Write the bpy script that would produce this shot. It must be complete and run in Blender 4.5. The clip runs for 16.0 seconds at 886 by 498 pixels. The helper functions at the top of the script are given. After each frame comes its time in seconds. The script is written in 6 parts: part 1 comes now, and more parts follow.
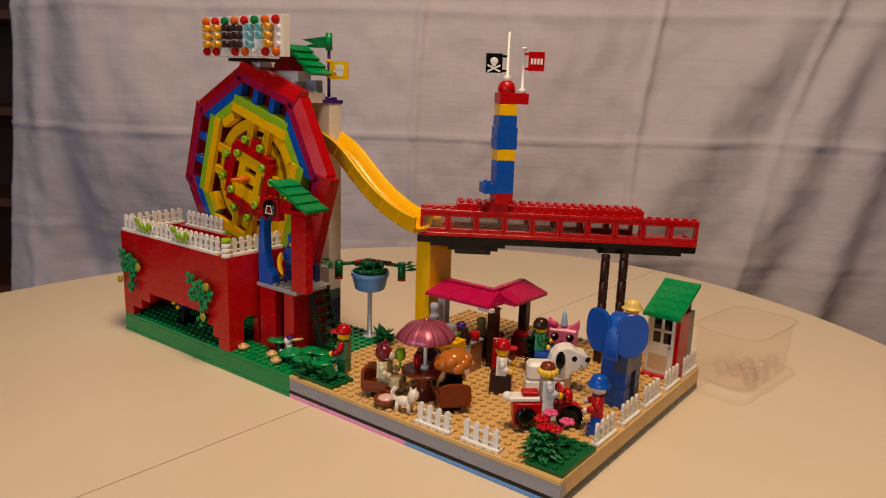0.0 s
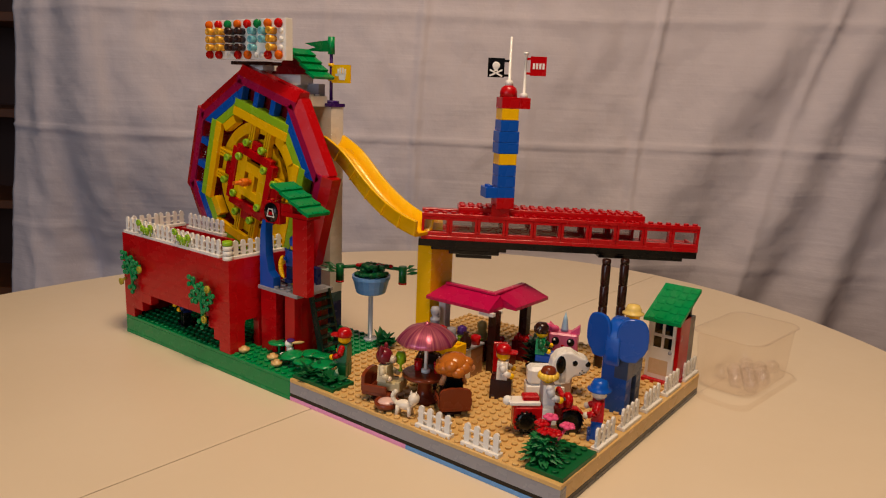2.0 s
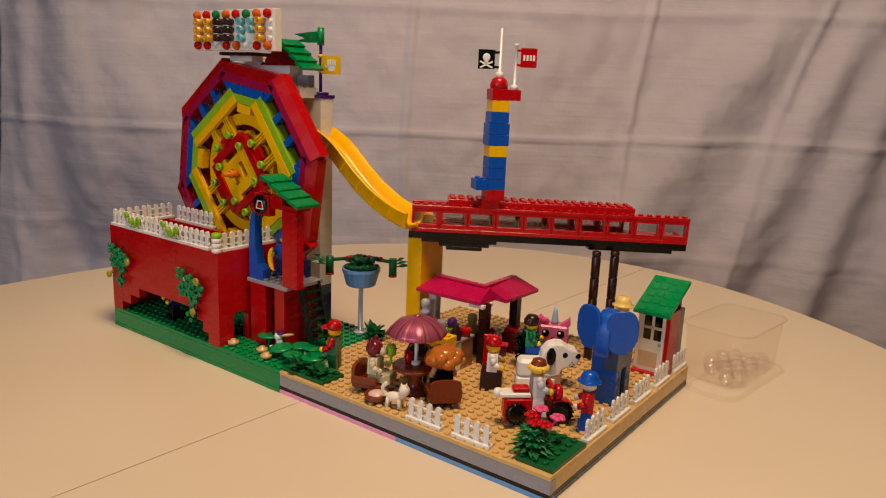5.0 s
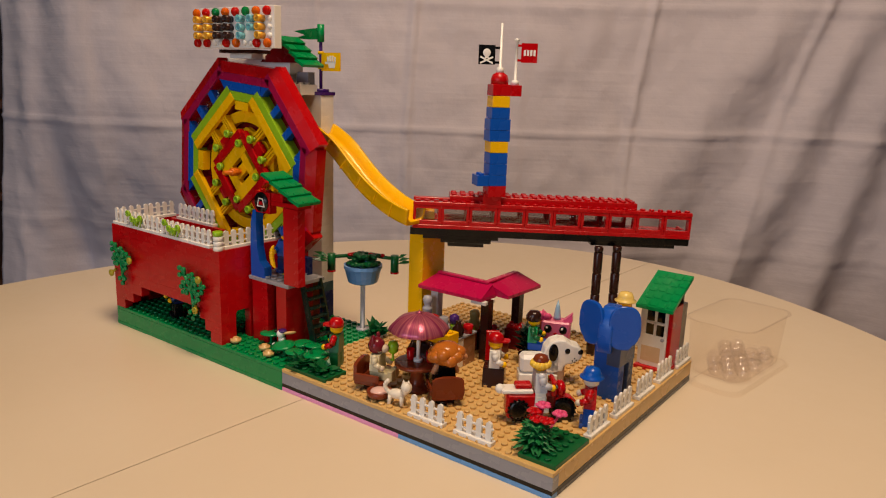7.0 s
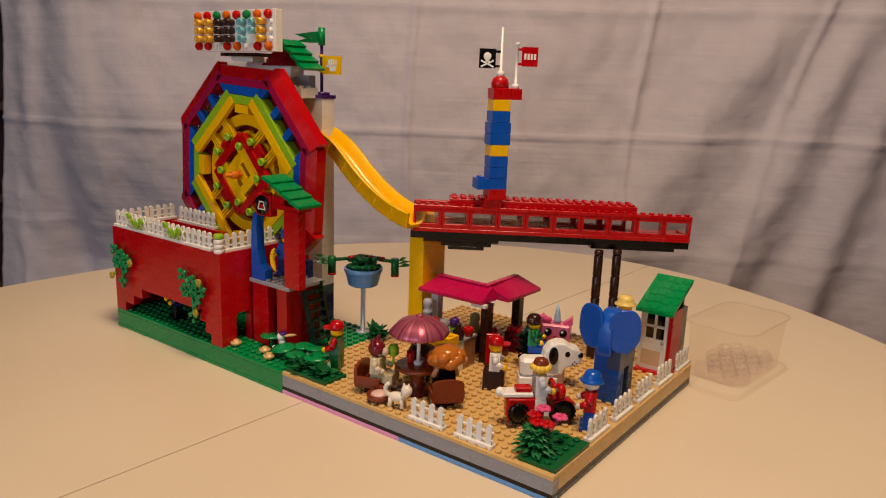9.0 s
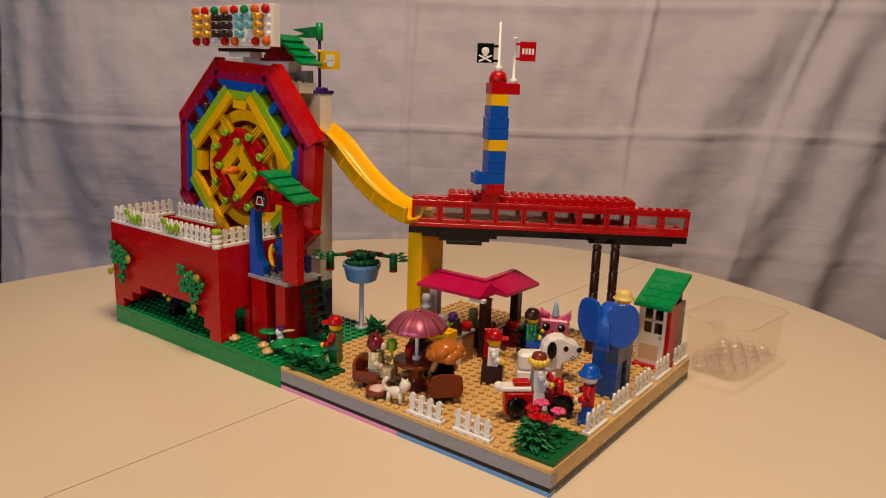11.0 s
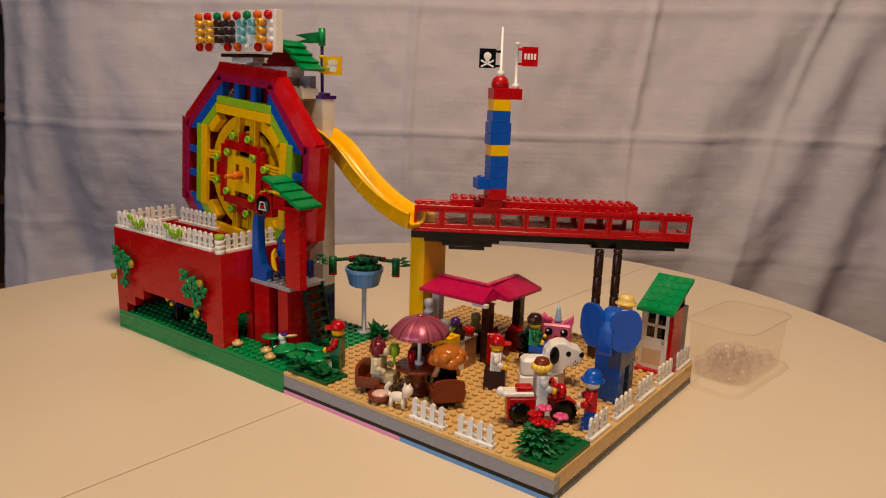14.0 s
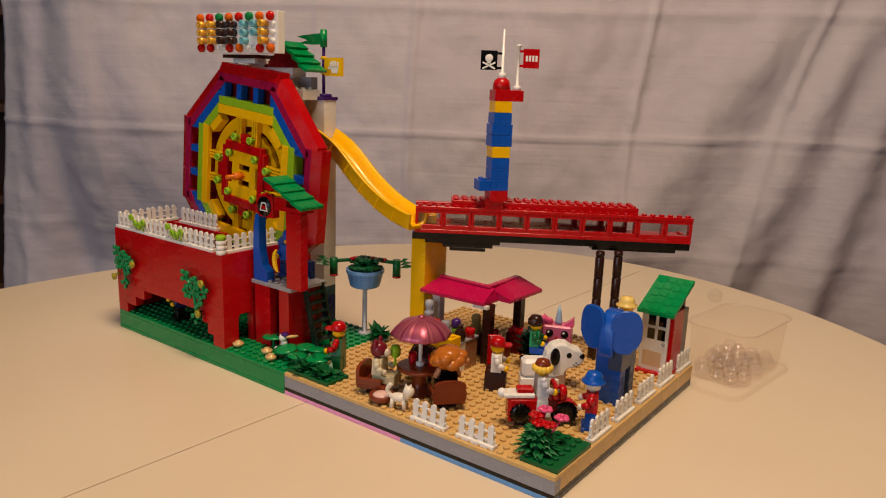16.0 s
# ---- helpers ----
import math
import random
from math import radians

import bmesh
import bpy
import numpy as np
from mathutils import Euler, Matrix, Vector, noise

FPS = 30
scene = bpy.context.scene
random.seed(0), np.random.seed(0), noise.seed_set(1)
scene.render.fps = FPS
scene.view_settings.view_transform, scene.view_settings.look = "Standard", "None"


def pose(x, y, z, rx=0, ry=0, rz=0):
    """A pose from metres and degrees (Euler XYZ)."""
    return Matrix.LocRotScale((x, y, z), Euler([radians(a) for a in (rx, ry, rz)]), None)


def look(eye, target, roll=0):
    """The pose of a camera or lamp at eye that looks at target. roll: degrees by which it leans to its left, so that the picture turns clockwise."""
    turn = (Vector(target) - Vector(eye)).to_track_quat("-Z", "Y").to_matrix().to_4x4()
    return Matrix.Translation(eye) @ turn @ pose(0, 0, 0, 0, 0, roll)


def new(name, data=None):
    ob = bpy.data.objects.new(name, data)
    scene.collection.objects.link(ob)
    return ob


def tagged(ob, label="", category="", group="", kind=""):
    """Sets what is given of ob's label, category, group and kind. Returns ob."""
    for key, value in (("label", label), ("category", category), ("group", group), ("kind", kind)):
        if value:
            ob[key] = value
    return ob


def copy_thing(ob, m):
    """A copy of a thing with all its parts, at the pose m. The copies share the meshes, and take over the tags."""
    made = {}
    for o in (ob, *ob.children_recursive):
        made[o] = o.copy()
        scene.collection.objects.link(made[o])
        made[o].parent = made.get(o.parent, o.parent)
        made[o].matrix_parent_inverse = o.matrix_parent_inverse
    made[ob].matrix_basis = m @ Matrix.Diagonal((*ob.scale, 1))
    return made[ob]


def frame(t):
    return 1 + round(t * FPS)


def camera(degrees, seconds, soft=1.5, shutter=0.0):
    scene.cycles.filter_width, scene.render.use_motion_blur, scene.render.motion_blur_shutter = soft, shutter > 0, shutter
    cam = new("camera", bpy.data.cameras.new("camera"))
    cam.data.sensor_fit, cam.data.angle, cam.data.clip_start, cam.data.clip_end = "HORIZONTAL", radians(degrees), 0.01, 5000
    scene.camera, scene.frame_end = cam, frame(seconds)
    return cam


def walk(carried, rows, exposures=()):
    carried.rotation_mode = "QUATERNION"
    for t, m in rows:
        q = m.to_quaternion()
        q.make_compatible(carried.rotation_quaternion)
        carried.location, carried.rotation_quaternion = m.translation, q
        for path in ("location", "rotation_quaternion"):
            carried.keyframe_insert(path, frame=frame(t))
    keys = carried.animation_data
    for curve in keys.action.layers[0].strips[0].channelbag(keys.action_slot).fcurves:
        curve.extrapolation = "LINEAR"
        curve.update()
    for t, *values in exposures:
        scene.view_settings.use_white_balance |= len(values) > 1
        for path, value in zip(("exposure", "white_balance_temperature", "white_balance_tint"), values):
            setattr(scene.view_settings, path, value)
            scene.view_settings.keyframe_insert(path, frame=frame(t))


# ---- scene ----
cam = camera(62.6, 16.0, soft=1.1, shutter=0.5)
PATH = [
    (0, (0.701, -0.378, 0.258), (-0.483, 1.176, -0.174), 2.0),
    (0.5, (0.699, -0.379, 0.258), (-0.484, 1.175, -0.17), 2.3),
    (1, (0.698, -0.382, 0.26), (-0.485, 1.174, -0.165), 2.4),
    (1.5, (0.699, -0.381, 0.26), (-0.486, 1.173, -0.166), 2.3),
    (2, (0.701, -0.379, 0.258), (-0.485, 1.175, -0.163), 2.3),
    (2.5, (0.702, -0.379, 0.258), (-0.472, 1.183, -0.168), 2.5),
    (3, (0.702, -0.377, 0.258), (-0.462, 1.192, -0.171), 2.4),
    (3.5, (0.7, -0.378, 0.257), (-0.46, 1.195, -0.171), 2.6),
    (4, (0.7, -0.38, 0.257), (-0.46, 1.192, -0.172), 2.7),
    (6.5, (0.701, -0.375, 0.256), (-0.466, 1.186, -0.195), 2.0),
    (7, (0.701, -0.376, 0.257), (-0.467, 1.184, -0.192), 2.0),
    (7.5, (0.702, -0.376, 0.257), (-0.467, 1.184, -0.19), 1.9),
    (8, (0.703, -0.377, 0.257), (-0.468, 1.183, -0.186), 1.8),
    (8.5, (0.703, -0.377, 0.256), (-0.469, 1.183, -0.183), 2.0),
    (9, (0.701, -0.377, 0.258), (-0.467, 1.184, -0.185), 2.1),
    (11.5, (0.702, -0.377, 0.256), (-0.463, 1.185, -0.195), 2.0),
    (12, (0.702, -0.376, 0.256), (-0.464, 1.185, -0.195), 2.0),
    (12.5, (0.7, -0.376, 0.255), (-0.467, 1.186, -0.19), 2.1),
    (13, (0.701, -0.377, 0.258), (-0.47, 1.182, -0.187), 2.1),
    (13.5, (0.702, -0.377, 0.257), (-0.472, 1.181, -0.183), 1.9),
    (14, (0.702, -0.377, 0.258), (-0.47, 1.182, -0.185), 1.9),
    (14.5, (0.704, -0.377, 0.256), (-0.472, 1.18, -0.181), 1.8),
    (15, (0.703, -0.377, 0.257), (-0.471, 1.181, -0.184), 1.8),
    (15.5, (0.702, -0.377, 0.257), (-0.47, 1.182, -0.183), 1.9),
    (16, (0.701, -0.379, 0.258), (-0.469, 1.183, -0.181), 2.1),
]
walk(cam, [(t, look(eye, target, roll)) for t, eye, target, roll in PATH],
     exposures=[(0, -.09), (2.5, -.11), (4, -.05), (8, -.03), (16, -.03)])

# ---- world, lights, exposure ----
U = 0.008            # one stud pitch
world = bpy.data.worlds.new("room_air")
world.use_nodes = True
world.node_tree.nodes["Background"].inputs[0].default_value = (0.75, 0.62, 0.55, 1)
world.node_tree.nodes["Background"].inputs[1].default_value = 0.015
scene.world = world
scene.cycles.transparent_max_bounces = 48


def area_lamp(name, eye, target, sx, sy, watts, color):
    d = bpy.data.lights.new(name, "AREA")
    d.shape, d.size, d.size_y, d.energy, d.color = "RECTANGLE", sx, sy, watts, color
    ob = new(name, d)
    ob.matrix_world = look(eye, target)
    return ob


# daylight through the window beside the table, and the warm ceiling lamp
area_lamp("window_light", (0.55, -2.57, 0.75), (0.25, 0.1, 0.2), 1.5, 1.4, 20.5, (0.74, 0.83, 1.0))
area_lamp("ceiling_lamp_light", (0.62, -0.14, 1.42), (0.54, 0.09, 0.0), 0.45, 0.45, 19, (1.0, 0.735, 0.50))


# ---- materials ----
def srgb(r, g, b):
    f = lambda c: (c / 255 / 12.92) if c <= 10 else ((c / 255 + 0.055) / 1.055) ** 2.4
    return (f(r), f(g), f(b), 1)


def mat_base(name, color, rough=0.3, metal=0.0):
    m = bpy.data.materials.new(name)
    m.use_nodes = True
    p = m.node_tree.nodes["Principled BSDF"]
    p.inputs["Base Color"].default_value = color
    p.inputs["Roughness"].default_value = rough
    p.inputs["Metallic"].default_value = metal
    return m, m.node_tree, p


def plastic(name, rgb, rough=0.22, vary=0.03):
    """Glossy moulded plastic: faint tone shifts from piece to piece, dust and fine scratches in the gloss."""
    m, nt, p = mat_base(name, srgb(*rgb), rough)
    p.inputs["Specular IOR Level"].default_value = 0.38
    n, l = nt.nodes, nt.links
    tex = n.new("ShaderNodeTexCoord")
    dust = n.new("ShaderNodeTexNoise")
    dust.inputs["Scale"].default_value, dust.inputs["Detail"].default_value = 60, 5
    l.new(tex.outputs["Object"], dust.inputs["Vector"])
    ramp = n.new("ShaderNodeMapRange")
    ramp.inputs["From Min"].default_value, ramp.inputs["From Max"].default_value = 0.35, 0.75
    ramp.inputs["To Min"].default_value, ramp.inputs["To Max"].default_value = rough - 0.06, rough + 0.16
    l.new(dust.outputs["Fac"], ramp.inputs["Value"])
    l.new(ramp.outputs["Result"], p.inputs["Roughness"])
    info, isl, add = n.new("ShaderNodeObjectInfo"), n.new("ShaderNodeNewGeometry"), n.new("ShaderNodeMath")
    add.operation = "ADD"
    l.new(info.outputs["Random"], add.inputs[0])
    l.new(isl.outputs["Random Per Island"], add.inputs[1])
    val = n.new("ShaderNodeMapRange")
    val.inputs["From Max"].default_value = 2.0
    val.inputs["To Min"].default_value, val.inputs["To Max"].default_value = 1 - vary, 1 + vary
    l.new(add.outputs[0], val.inputs["Value"])
    hsv = n.new("ShaderNodeHueSaturation")
    hsv.inputs["Color"].default_value = srgb(*rgb)
    l.new(val.outputs["Result"], hsv.inputs["Value"])
    l.new(hsv.outputs["Color"], p.inputs["Base Color"])
    fine = n.new("ShaderNodeTexNoise")
    fine.inputs["Scale"].default_value = 400
    l.new(tex.outputs["Object"], fine.inputs["Vector"])
    bump = n.new("ShaderNodeBump")
    bump.inputs["Strength"].default_value, bump.inputs["Distance"].default_value = 0.08, 0.0004
    l.new(fine.outputs["Fac"], bump.inputs["Height"])
    l.new(bump.outputs["Normal"], p.inputs["Normal"])
    return m


def clear_plastic(name, rgb, rough=0.05, ior=1.45, weight=1.0):
    m, nt, p = mat_base(name, srgb(*rgb), rough)
    p.inputs["Transmission Weight"].default_value = weight
    p.inputs["IOR"].default_value = ior
    return m


def thin_clear(name, rgb, gloss=0.5, rough=0.06, least=0.06):
    """Thin clear moulding: light passes, with a glossy skin that strengthens at grazing angles."""
    m = bpy.data.materials.new(name)
    m.use_nodes = True
    n, l = m.node_tree.nodes, m.node_tree.links
    n.remove(n["Principled BSDF"])
    out = n["Material Output"]
    tr, gl, lw, mix = n.new("ShaderNodeBsdfTransparent"), n.new("ShaderNodeBsdfGlossy"), n.new("ShaderNodeLayerWeight"), n.new("ShaderNodeMixShader")
    tr.inputs["Color"].default_value = srgb(*rgb)
    gl.inputs["Roughness"].default_value = rough
    lw.inputs["Blend"].default_value = 0.5
    pw, mul = n.new("ShaderNodeMath"), n.new("ShaderNodeMath")
    pw.operation, mul.operation = "POWER", "MULTIPLY_ADD"
    pw.inputs[1].default_value = 3.0
    mul.inputs[1].default_value, mul.inputs[2].default_value = gloss, least
    l.new(lw.outputs["Facing"], pw.inputs[0])
    l.new(pw.outputs[0], mul.inputs[0])
    l.new(mul.outputs[0], mix.inputs[0])
    l.new(tr.outputs[0], mix.inputs[1])
    l.new(gl.outputs[0], mix.inputs[2])
    l.new(mix.outputs[0], out.inputs["Surface"])
    return m


RED = plastic("red_plastic", (184, 8, 16), vary=0.012)
DRED = plastic("dark_red_plastic", (106, 12, 18))
BLUE = plastic("blue_plastic", (16, 82, 180))
DBLUE = plastic("dark_blue_plastic", (20, 38, 92))
LBLUE = plastic("light_blue_plastic", (108, 160, 216))
YELLOW = plastic("yellow_plastic", (246, 190, 8))
ORANGE = plastic("orange_plastic", (226, 116, 24))
GREEN = plastic("green_plastic", (0, 136, 72))
DGREEN = plastic("dark_green_plastic", (6, 92, 46), 0.34)
LEAFGREEN = plastic("leaf_green_plastic", (8, 106, 52), 0.42)
LIME = plastic("lime_plastic", (146, 190, 34))
WHITE = plastic("white_plastic", (236, 232, 224))
TAN = plastic("tan_plastic", (214, 176, 112))
GREY = plastic("grey_plastic", (150, 150, 156))
DGREY = plastic("dark_grey_plastic", (84, 84, 88))
BLACK = plastic("black_plastic", (9, 9, 10))
PINK = plastic("pink_plastic", (236, 158, 204))
HOTPINK = plastic("hot_pink_plastic", (226, 84, 132))
RIMPINK = plastic("dark_pink_plastic", (158, 20, 66))
MAGENTA = plastic("magenta_plastic", (186, 14, 74))
BROWN = plastic("reddish_brown_plastic", (122, 52, 26))
DBROWN = plastic("dark_brown_plastic", (50, 26, 20))
TEAL = plastic("teal_plastic", (56, 92, 100))
PURPLE = plastic("purple_plastic", (70, 34, 110))
OLIVE = plastic("olive_yellow_plastic", (172, 158, 44))
FLESH = plastic("nougat_plastic", (214, 150, 104))
GOLD, _, _p = mat_base("gold_plastic", srgb(230, 168, 46), 0.26, 0.25)
AQUA = clear_plastic("clear_aqua_plastic", (150, 226, 234), 0.08, 1.3, 0.45)
CLEAR = thin_clear("clear_ball_plastic", (254, 253, 253), 0.32, 0.03)
# hut pane: the dark tint paints in the shade behind it
SHADE_PANE = thin_clear("shade_tinted_pane_plastic", (70, 62, 58), 0.2, 0.06)
WINDOW = thin_clear("clear_window_plastic", (244, 240, 238), 0.2, 0.06)
TRAYCLEAR = thin_clear("clear_tray_plastic", (253, 251, 249), 0.16, 0.08, 0.03)
TREDL = clear_plastic("clear_red_plastic", (220, 24, 16), 0.12, 1.3, 0.3)
TORANGE = clear_plastic("clear_orange_plastic", (244, 110, 20), 0.12, 1.3, 0.3)
TGREEN = clear_plastic("clear_green_plastic", (20, 140, 70), 0.12, 1.3, 0.3)
PARASOL, _pt, _pp = mat_base("pearl_magenta_plastic", srgb(176, 74, 116), 0.34, 0.5)
_tc, _sep, _at, _st, _rm = [_pt.nodes.new("ShaderNode" + k) for k in ("TexCoord", "SeparateXYZ", "Math", "TexNoise", "ValToRGB")]
_at.operation = "ARCTAN2"
_st.noise_dimensions = "1D"
_st.inputs["Scale"].default_value, _st.inputs["Detail"].default_value = 7, 3
_rm.color_ramp.elements[0].position, _rm.color_ramp.elements[1].position = 0.35, 0.68
_rm.color_ramp.elements[0].color, _rm.color_ramp.elements[1].color = srgb(150, 42, 92), srgb(206, 120, 128)
_pt.links.new(_tc.outputs["Object"], _sep.inputs[0])
_pt.links.new(_sep.outputs["Y"], _at.inputs[0])
_pt.links.new(_sep.outputs["X"], _at.inputs[1])
_pt.links.new(_at.outputs[0], _st.inputs["W"])
_pt.links.new(_st.outputs["Fac"], _rm.inputs["Fac"])
_pt.links.new(_rm.outputs["Color"], _pp.inputs["Base Color"])


def wood_paint():
    """Cream table top: satin paint with faint mottling and wear."""
    m, nt, p = mat_base("cream_table_paint", srgb(232, 214, 184), 0.35)
    n, l = nt.nodes, nt.links
    tex = n.new("ShaderNodeTexCoord")
    a = n.new("ShaderNodeTexNoise")
    a.inputs["Scale"].default_value, a.inputs["Detail"].default_value = 5, 6
    l.new(tex.outputs["Object"], a.inputs["Vector"])
    mix = n.new("ShaderNodeMix")
    mix.data_type = "RGBA"
    mix.inputs[6].default_value, mix.inputs[7].default_value = srgb(233, 216, 190), srgb(219, 201, 173)
    l.new(a.outputs["Fac"], mix.inputs[0])
    l.new(mix.outputs[2], p.inputs["Base Color"])
    b = n.new("ShaderNodeTexNoise")
    b.inputs["Scale"].default_value, b.inputs["Detail"].default_value = 90, 3
    l.new(tex.outputs["Object"], b.inputs["Vector"])
    r = n.new("ShaderNodeMapRange")
    r.inputs["To Min"].default_value, r.inputs["To Max"].default_value = 0.28, 0.5
    l.new(b.outputs["Fac"], r.inputs["Value"])
    l.new(r.outputs["Result"], p.inputs["Roughness"])
    bump = n.new("ShaderNodeBump")
    bump.inputs["Strength"].default_value, bump.inputs["Distance"].default_value = 0.1, 0.0006
    l.new(b.outputs["Fac"], bump.inputs["Height"])
    l.new(bump.outputs["Normal"], p.inputs["Normal"])
    return m


def cloth_mat():
    """Thin white bed sheet, with weave and soft wrinkles."""
    m, nt, p = mat_base("white_cotton_sheet", srgb(214, 206, 204), 0.9)
    n, l = nt.nodes, nt.links
    p.inputs["Sheen Weight"].default_value = 0.2
    tex = n.new("ShaderNodeTexCoord")
    a = n.new("ShaderNodeTexNoise")
    a.inputs["Scale"].default_value, a.inputs["Detail"].default_value = 4, 5
    l.new(tex.outputs["Object"], a.inputs["Vector"])
    mix = n.new("ShaderNodeMix")
    mix.data_type = "RGBA"
    mix.inputs[6].default_value, mix.inputs[7].default_value = srgb(223, 213, 216), srgb(204, 194, 198)
    l.new(a.outputs["Fac"], mix.inputs[0])
    l.new(mix.outputs[2], p.inputs["Base Color"])
    w = n.new("ShaderNodeTexNoise")
    w.inputs["Scale"].default_value, w.inputs["Detail"].default_value = 22, 6
    l.new(tex.outputs["Object"], w.inputs["Vector"])
    bump = n.new("ShaderNodeBump")
    bump.inputs["Strength"].default_value, bump.inputs["Distance"].default_value = 0.5, 0.007
    # woven bands run across the sheet
    mp, band, add = n.new("ShaderNodeMapping"), n.new("ShaderNodeTexNoise"), n.new("ShaderNodeMath")
    mp.inputs["Scale"].default_value = (2, 2, 60)
    band.inputs["Scale"].default_value, band.inputs["Detail"].default_value = 1.5, 4
    l.new(tex.outputs["Object"], mp.inputs["Vector"])
    l.new(mp.outputs["Vector"], band.inputs["Vector"])
    add.operation = "MULTIPLY_ADD"
    add.inputs[1].default_value = 0.35
    l.new(band.outputs["Fac"], add.inputs[0])
    l.new(w.outputs["Fac"], add.inputs[2])
    l.new(add.outputs[0], bump.inputs["Height"])
    l.new(bump.outputs["Normal"], p.inputs["Normal"])
    return m


def wall_mat(name, rgb, rough=0.8, scale=8):
    m, nt, p = mat_base(name, srgb(*rgb), rough)
    n, l = nt.nodes, nt.links
    a = n.new("ShaderNodeTexNoise")
    a.inputs["Scale"].default_value, a.inputs["Detail"].default_value = scale, 6
    mix = n.new("ShaderNodeMix")
    mix.data_type = "RGBA"
    mix.inputs[6].default_value = srgb(*rgb)
    mix.inputs[7].default_value = srgb(*[c * 0.88 for c in rgb])
    l.new(a.outputs["Fac"], mix.inputs[0])
    l.new(mix.outputs[2], p.inputs["Base Color"])
    return m


TABLE, SHEET = wood_paint(), cloth_mat()
PLASTER, CEILP, BOARD, SHELFWOOD = wall_mat("warm_plaster", (112, 92, 74)), wall_mat("white_ceiling_paint", (176, 166, 152)), wall_mat("floor_boards", (120, 78, 46), 0.5, 3), wall_mat("dark_shelf_wood", (64, 34, 20), 0.5, 5)


# ---- mesh helpers, in stud units ----
def cbox(bm, x0, y0, z0, x1, y1, z1, c=0.03, mi=0, m=None):
    """A box with chamfered edges."""
    lo, hi = (x0, y0, z0), (x1, y1, z1)
    c = min(c, (x1 - x0) * .3, (y1 - y0) * .3, (z1 - z0) * .3)
    v = {}
    for i in (0, 1):
        for j in (0, 1):
            for k in (0, 1):
                s = (i, j, k)
                for ax in range(3):
                    q = [(hi[a] if s[a] else lo[a]) if a == ax else ((hi[a] - c) if s[a] else (lo[a] + c)) for a in range(3)]
                    q = Vector(q)
                    v[s, ax] = bm.verts.new(m @ q if m else q)

    def face(vs, out):
        f = bm.faces.new(vs)
        f.normal_update()
        w = m.to_3x3() @ Vector(out) if m else Vector(out)
        if f.normal.dot(w) < 0:
            f.normal_flip()
        f.material_index = mi
    for ax in range(3):
        b, d = [(1, 2), (0, 2), (0, 1)][ax]
        for side in (0, 1):
            vs = []
            for p_, q_ in ((0, 0), (1, 0), (1, 1), (0, 1)):
                s = [0, 0, 0]
                s[ax], s[b], s[d] = side, p_, q_
                vs.append(v[tuple(s), ax])
            o = [0, 0, 0]
            o[ax] = 1 if side else -1
            face(vs, o)
    for ax in range(3):
        b, d = [(1, 2), (0, 2), (0, 1)][ax]
        for p_ in (0, 1):
            for q_ in (0, 1):
                s0, s1 = [0, 0, 0], [0, 0, 0]
                s0[b], s0[d], s1[b], s1[d], s1[ax] = p_, q_, p_, q_, 1
                o = [0, 0, 0]
                o[b], o[d] = (1 if p_ else -1), (1 if q_ else -1)
                face([v[tuple(s0), b], v[tuple(s1), b], v[tuple(s1), d], v[tuple(s0), d]], o)
    for i in (0, 1):
        for j in (0, 1):
            for k in (0, 1):
                s = (i, j, k)
                face([v[s, 0], v[s, 1], v[s, 2]], [1 if a else -1 for a in s])


def lathe(bm, prof, seg=16, m=None, mi=0, smooth=True, cap=True):
    """A turned body about z from (radius, height) pairs."""
    rings = []
    for r, z in prof:
        if r < 1e-6:
            q = Vector((0, 0, z))
            rings.append([bm.verts.new(m @ q if m else q)])
        else:
            ring = []
            for i in range(seg):
                a = 2 * math.pi * i / seg
                q = Vector((r * math.cos(a), r * math.sin(a), z))
                ring.append(bm.verts.new(m @ q if m else q))
            rings.append(ring)
    for a, b in zip(rings, rings[1:]):
        for i in range(seg):
            j = (i + 1) % seg
            if len(a) == 1 and len(b) == 1:
                continue
            if len(a) == 1:
                f = bm.faces.new((a[0], b[i], b[j]))
                f.normal_flip()
            elif len(b) == 1:
                f = bm.faces.new((a[i], a[j], b[0]))
            else:
                f = bm.faces.new((a[i], a[j], b[j], b[i]))
            f.smooth, f.material_index = smooth, mi
    if cap:
        if len(rings[0]) > 1:
            f = bm.faces.new(list(reversed(rings[0])))
            f.material_index = mi
        if len(rings[-1]) > 1:
            f = bm.faces.new(rings[-1])
            f.material_index = mi


def rod(bm, a, b, r, seg=10, mi=0, r2=None):
    """A round bar from a to b."""
    a, b = Vector(a), Vector(b)
    d = b - a
    m = Matrix.Translation(a) @ d.to_track_quat("Z", "Y").to_matrix().to_4x4()
    lathe(bm, [(r, 0), (r if r2 is None else r2, d.length)], seg, m, mi)


def stud(bm, x, y, z, mi=0, seg=10, m=None):
    t = Matrix.Translation((x, y, z))
    lathe(bm, [(0.3, 0), (0.3, 0.19), (0.275, 0.21)], seg, m @ t if m else t, mi, cap=True)


def ball(bm, c, r, mi=0, seg=14, rings=8, m=None, squash=(1, 1, 1)):
    t = Matrix.Translation(c) @ Matrix.Diagonal((*squash, 1))
    prof = [(r * math.sin(math.pi * i / rings), -r * math.cos(math.pi * i / rings)) for i in range(rings + 1)]
    prof[0], prof[-1] = (0, -r), (0, r)
    lathe(bm, prof, seg, m @ t if m else t, mi, cap=False)


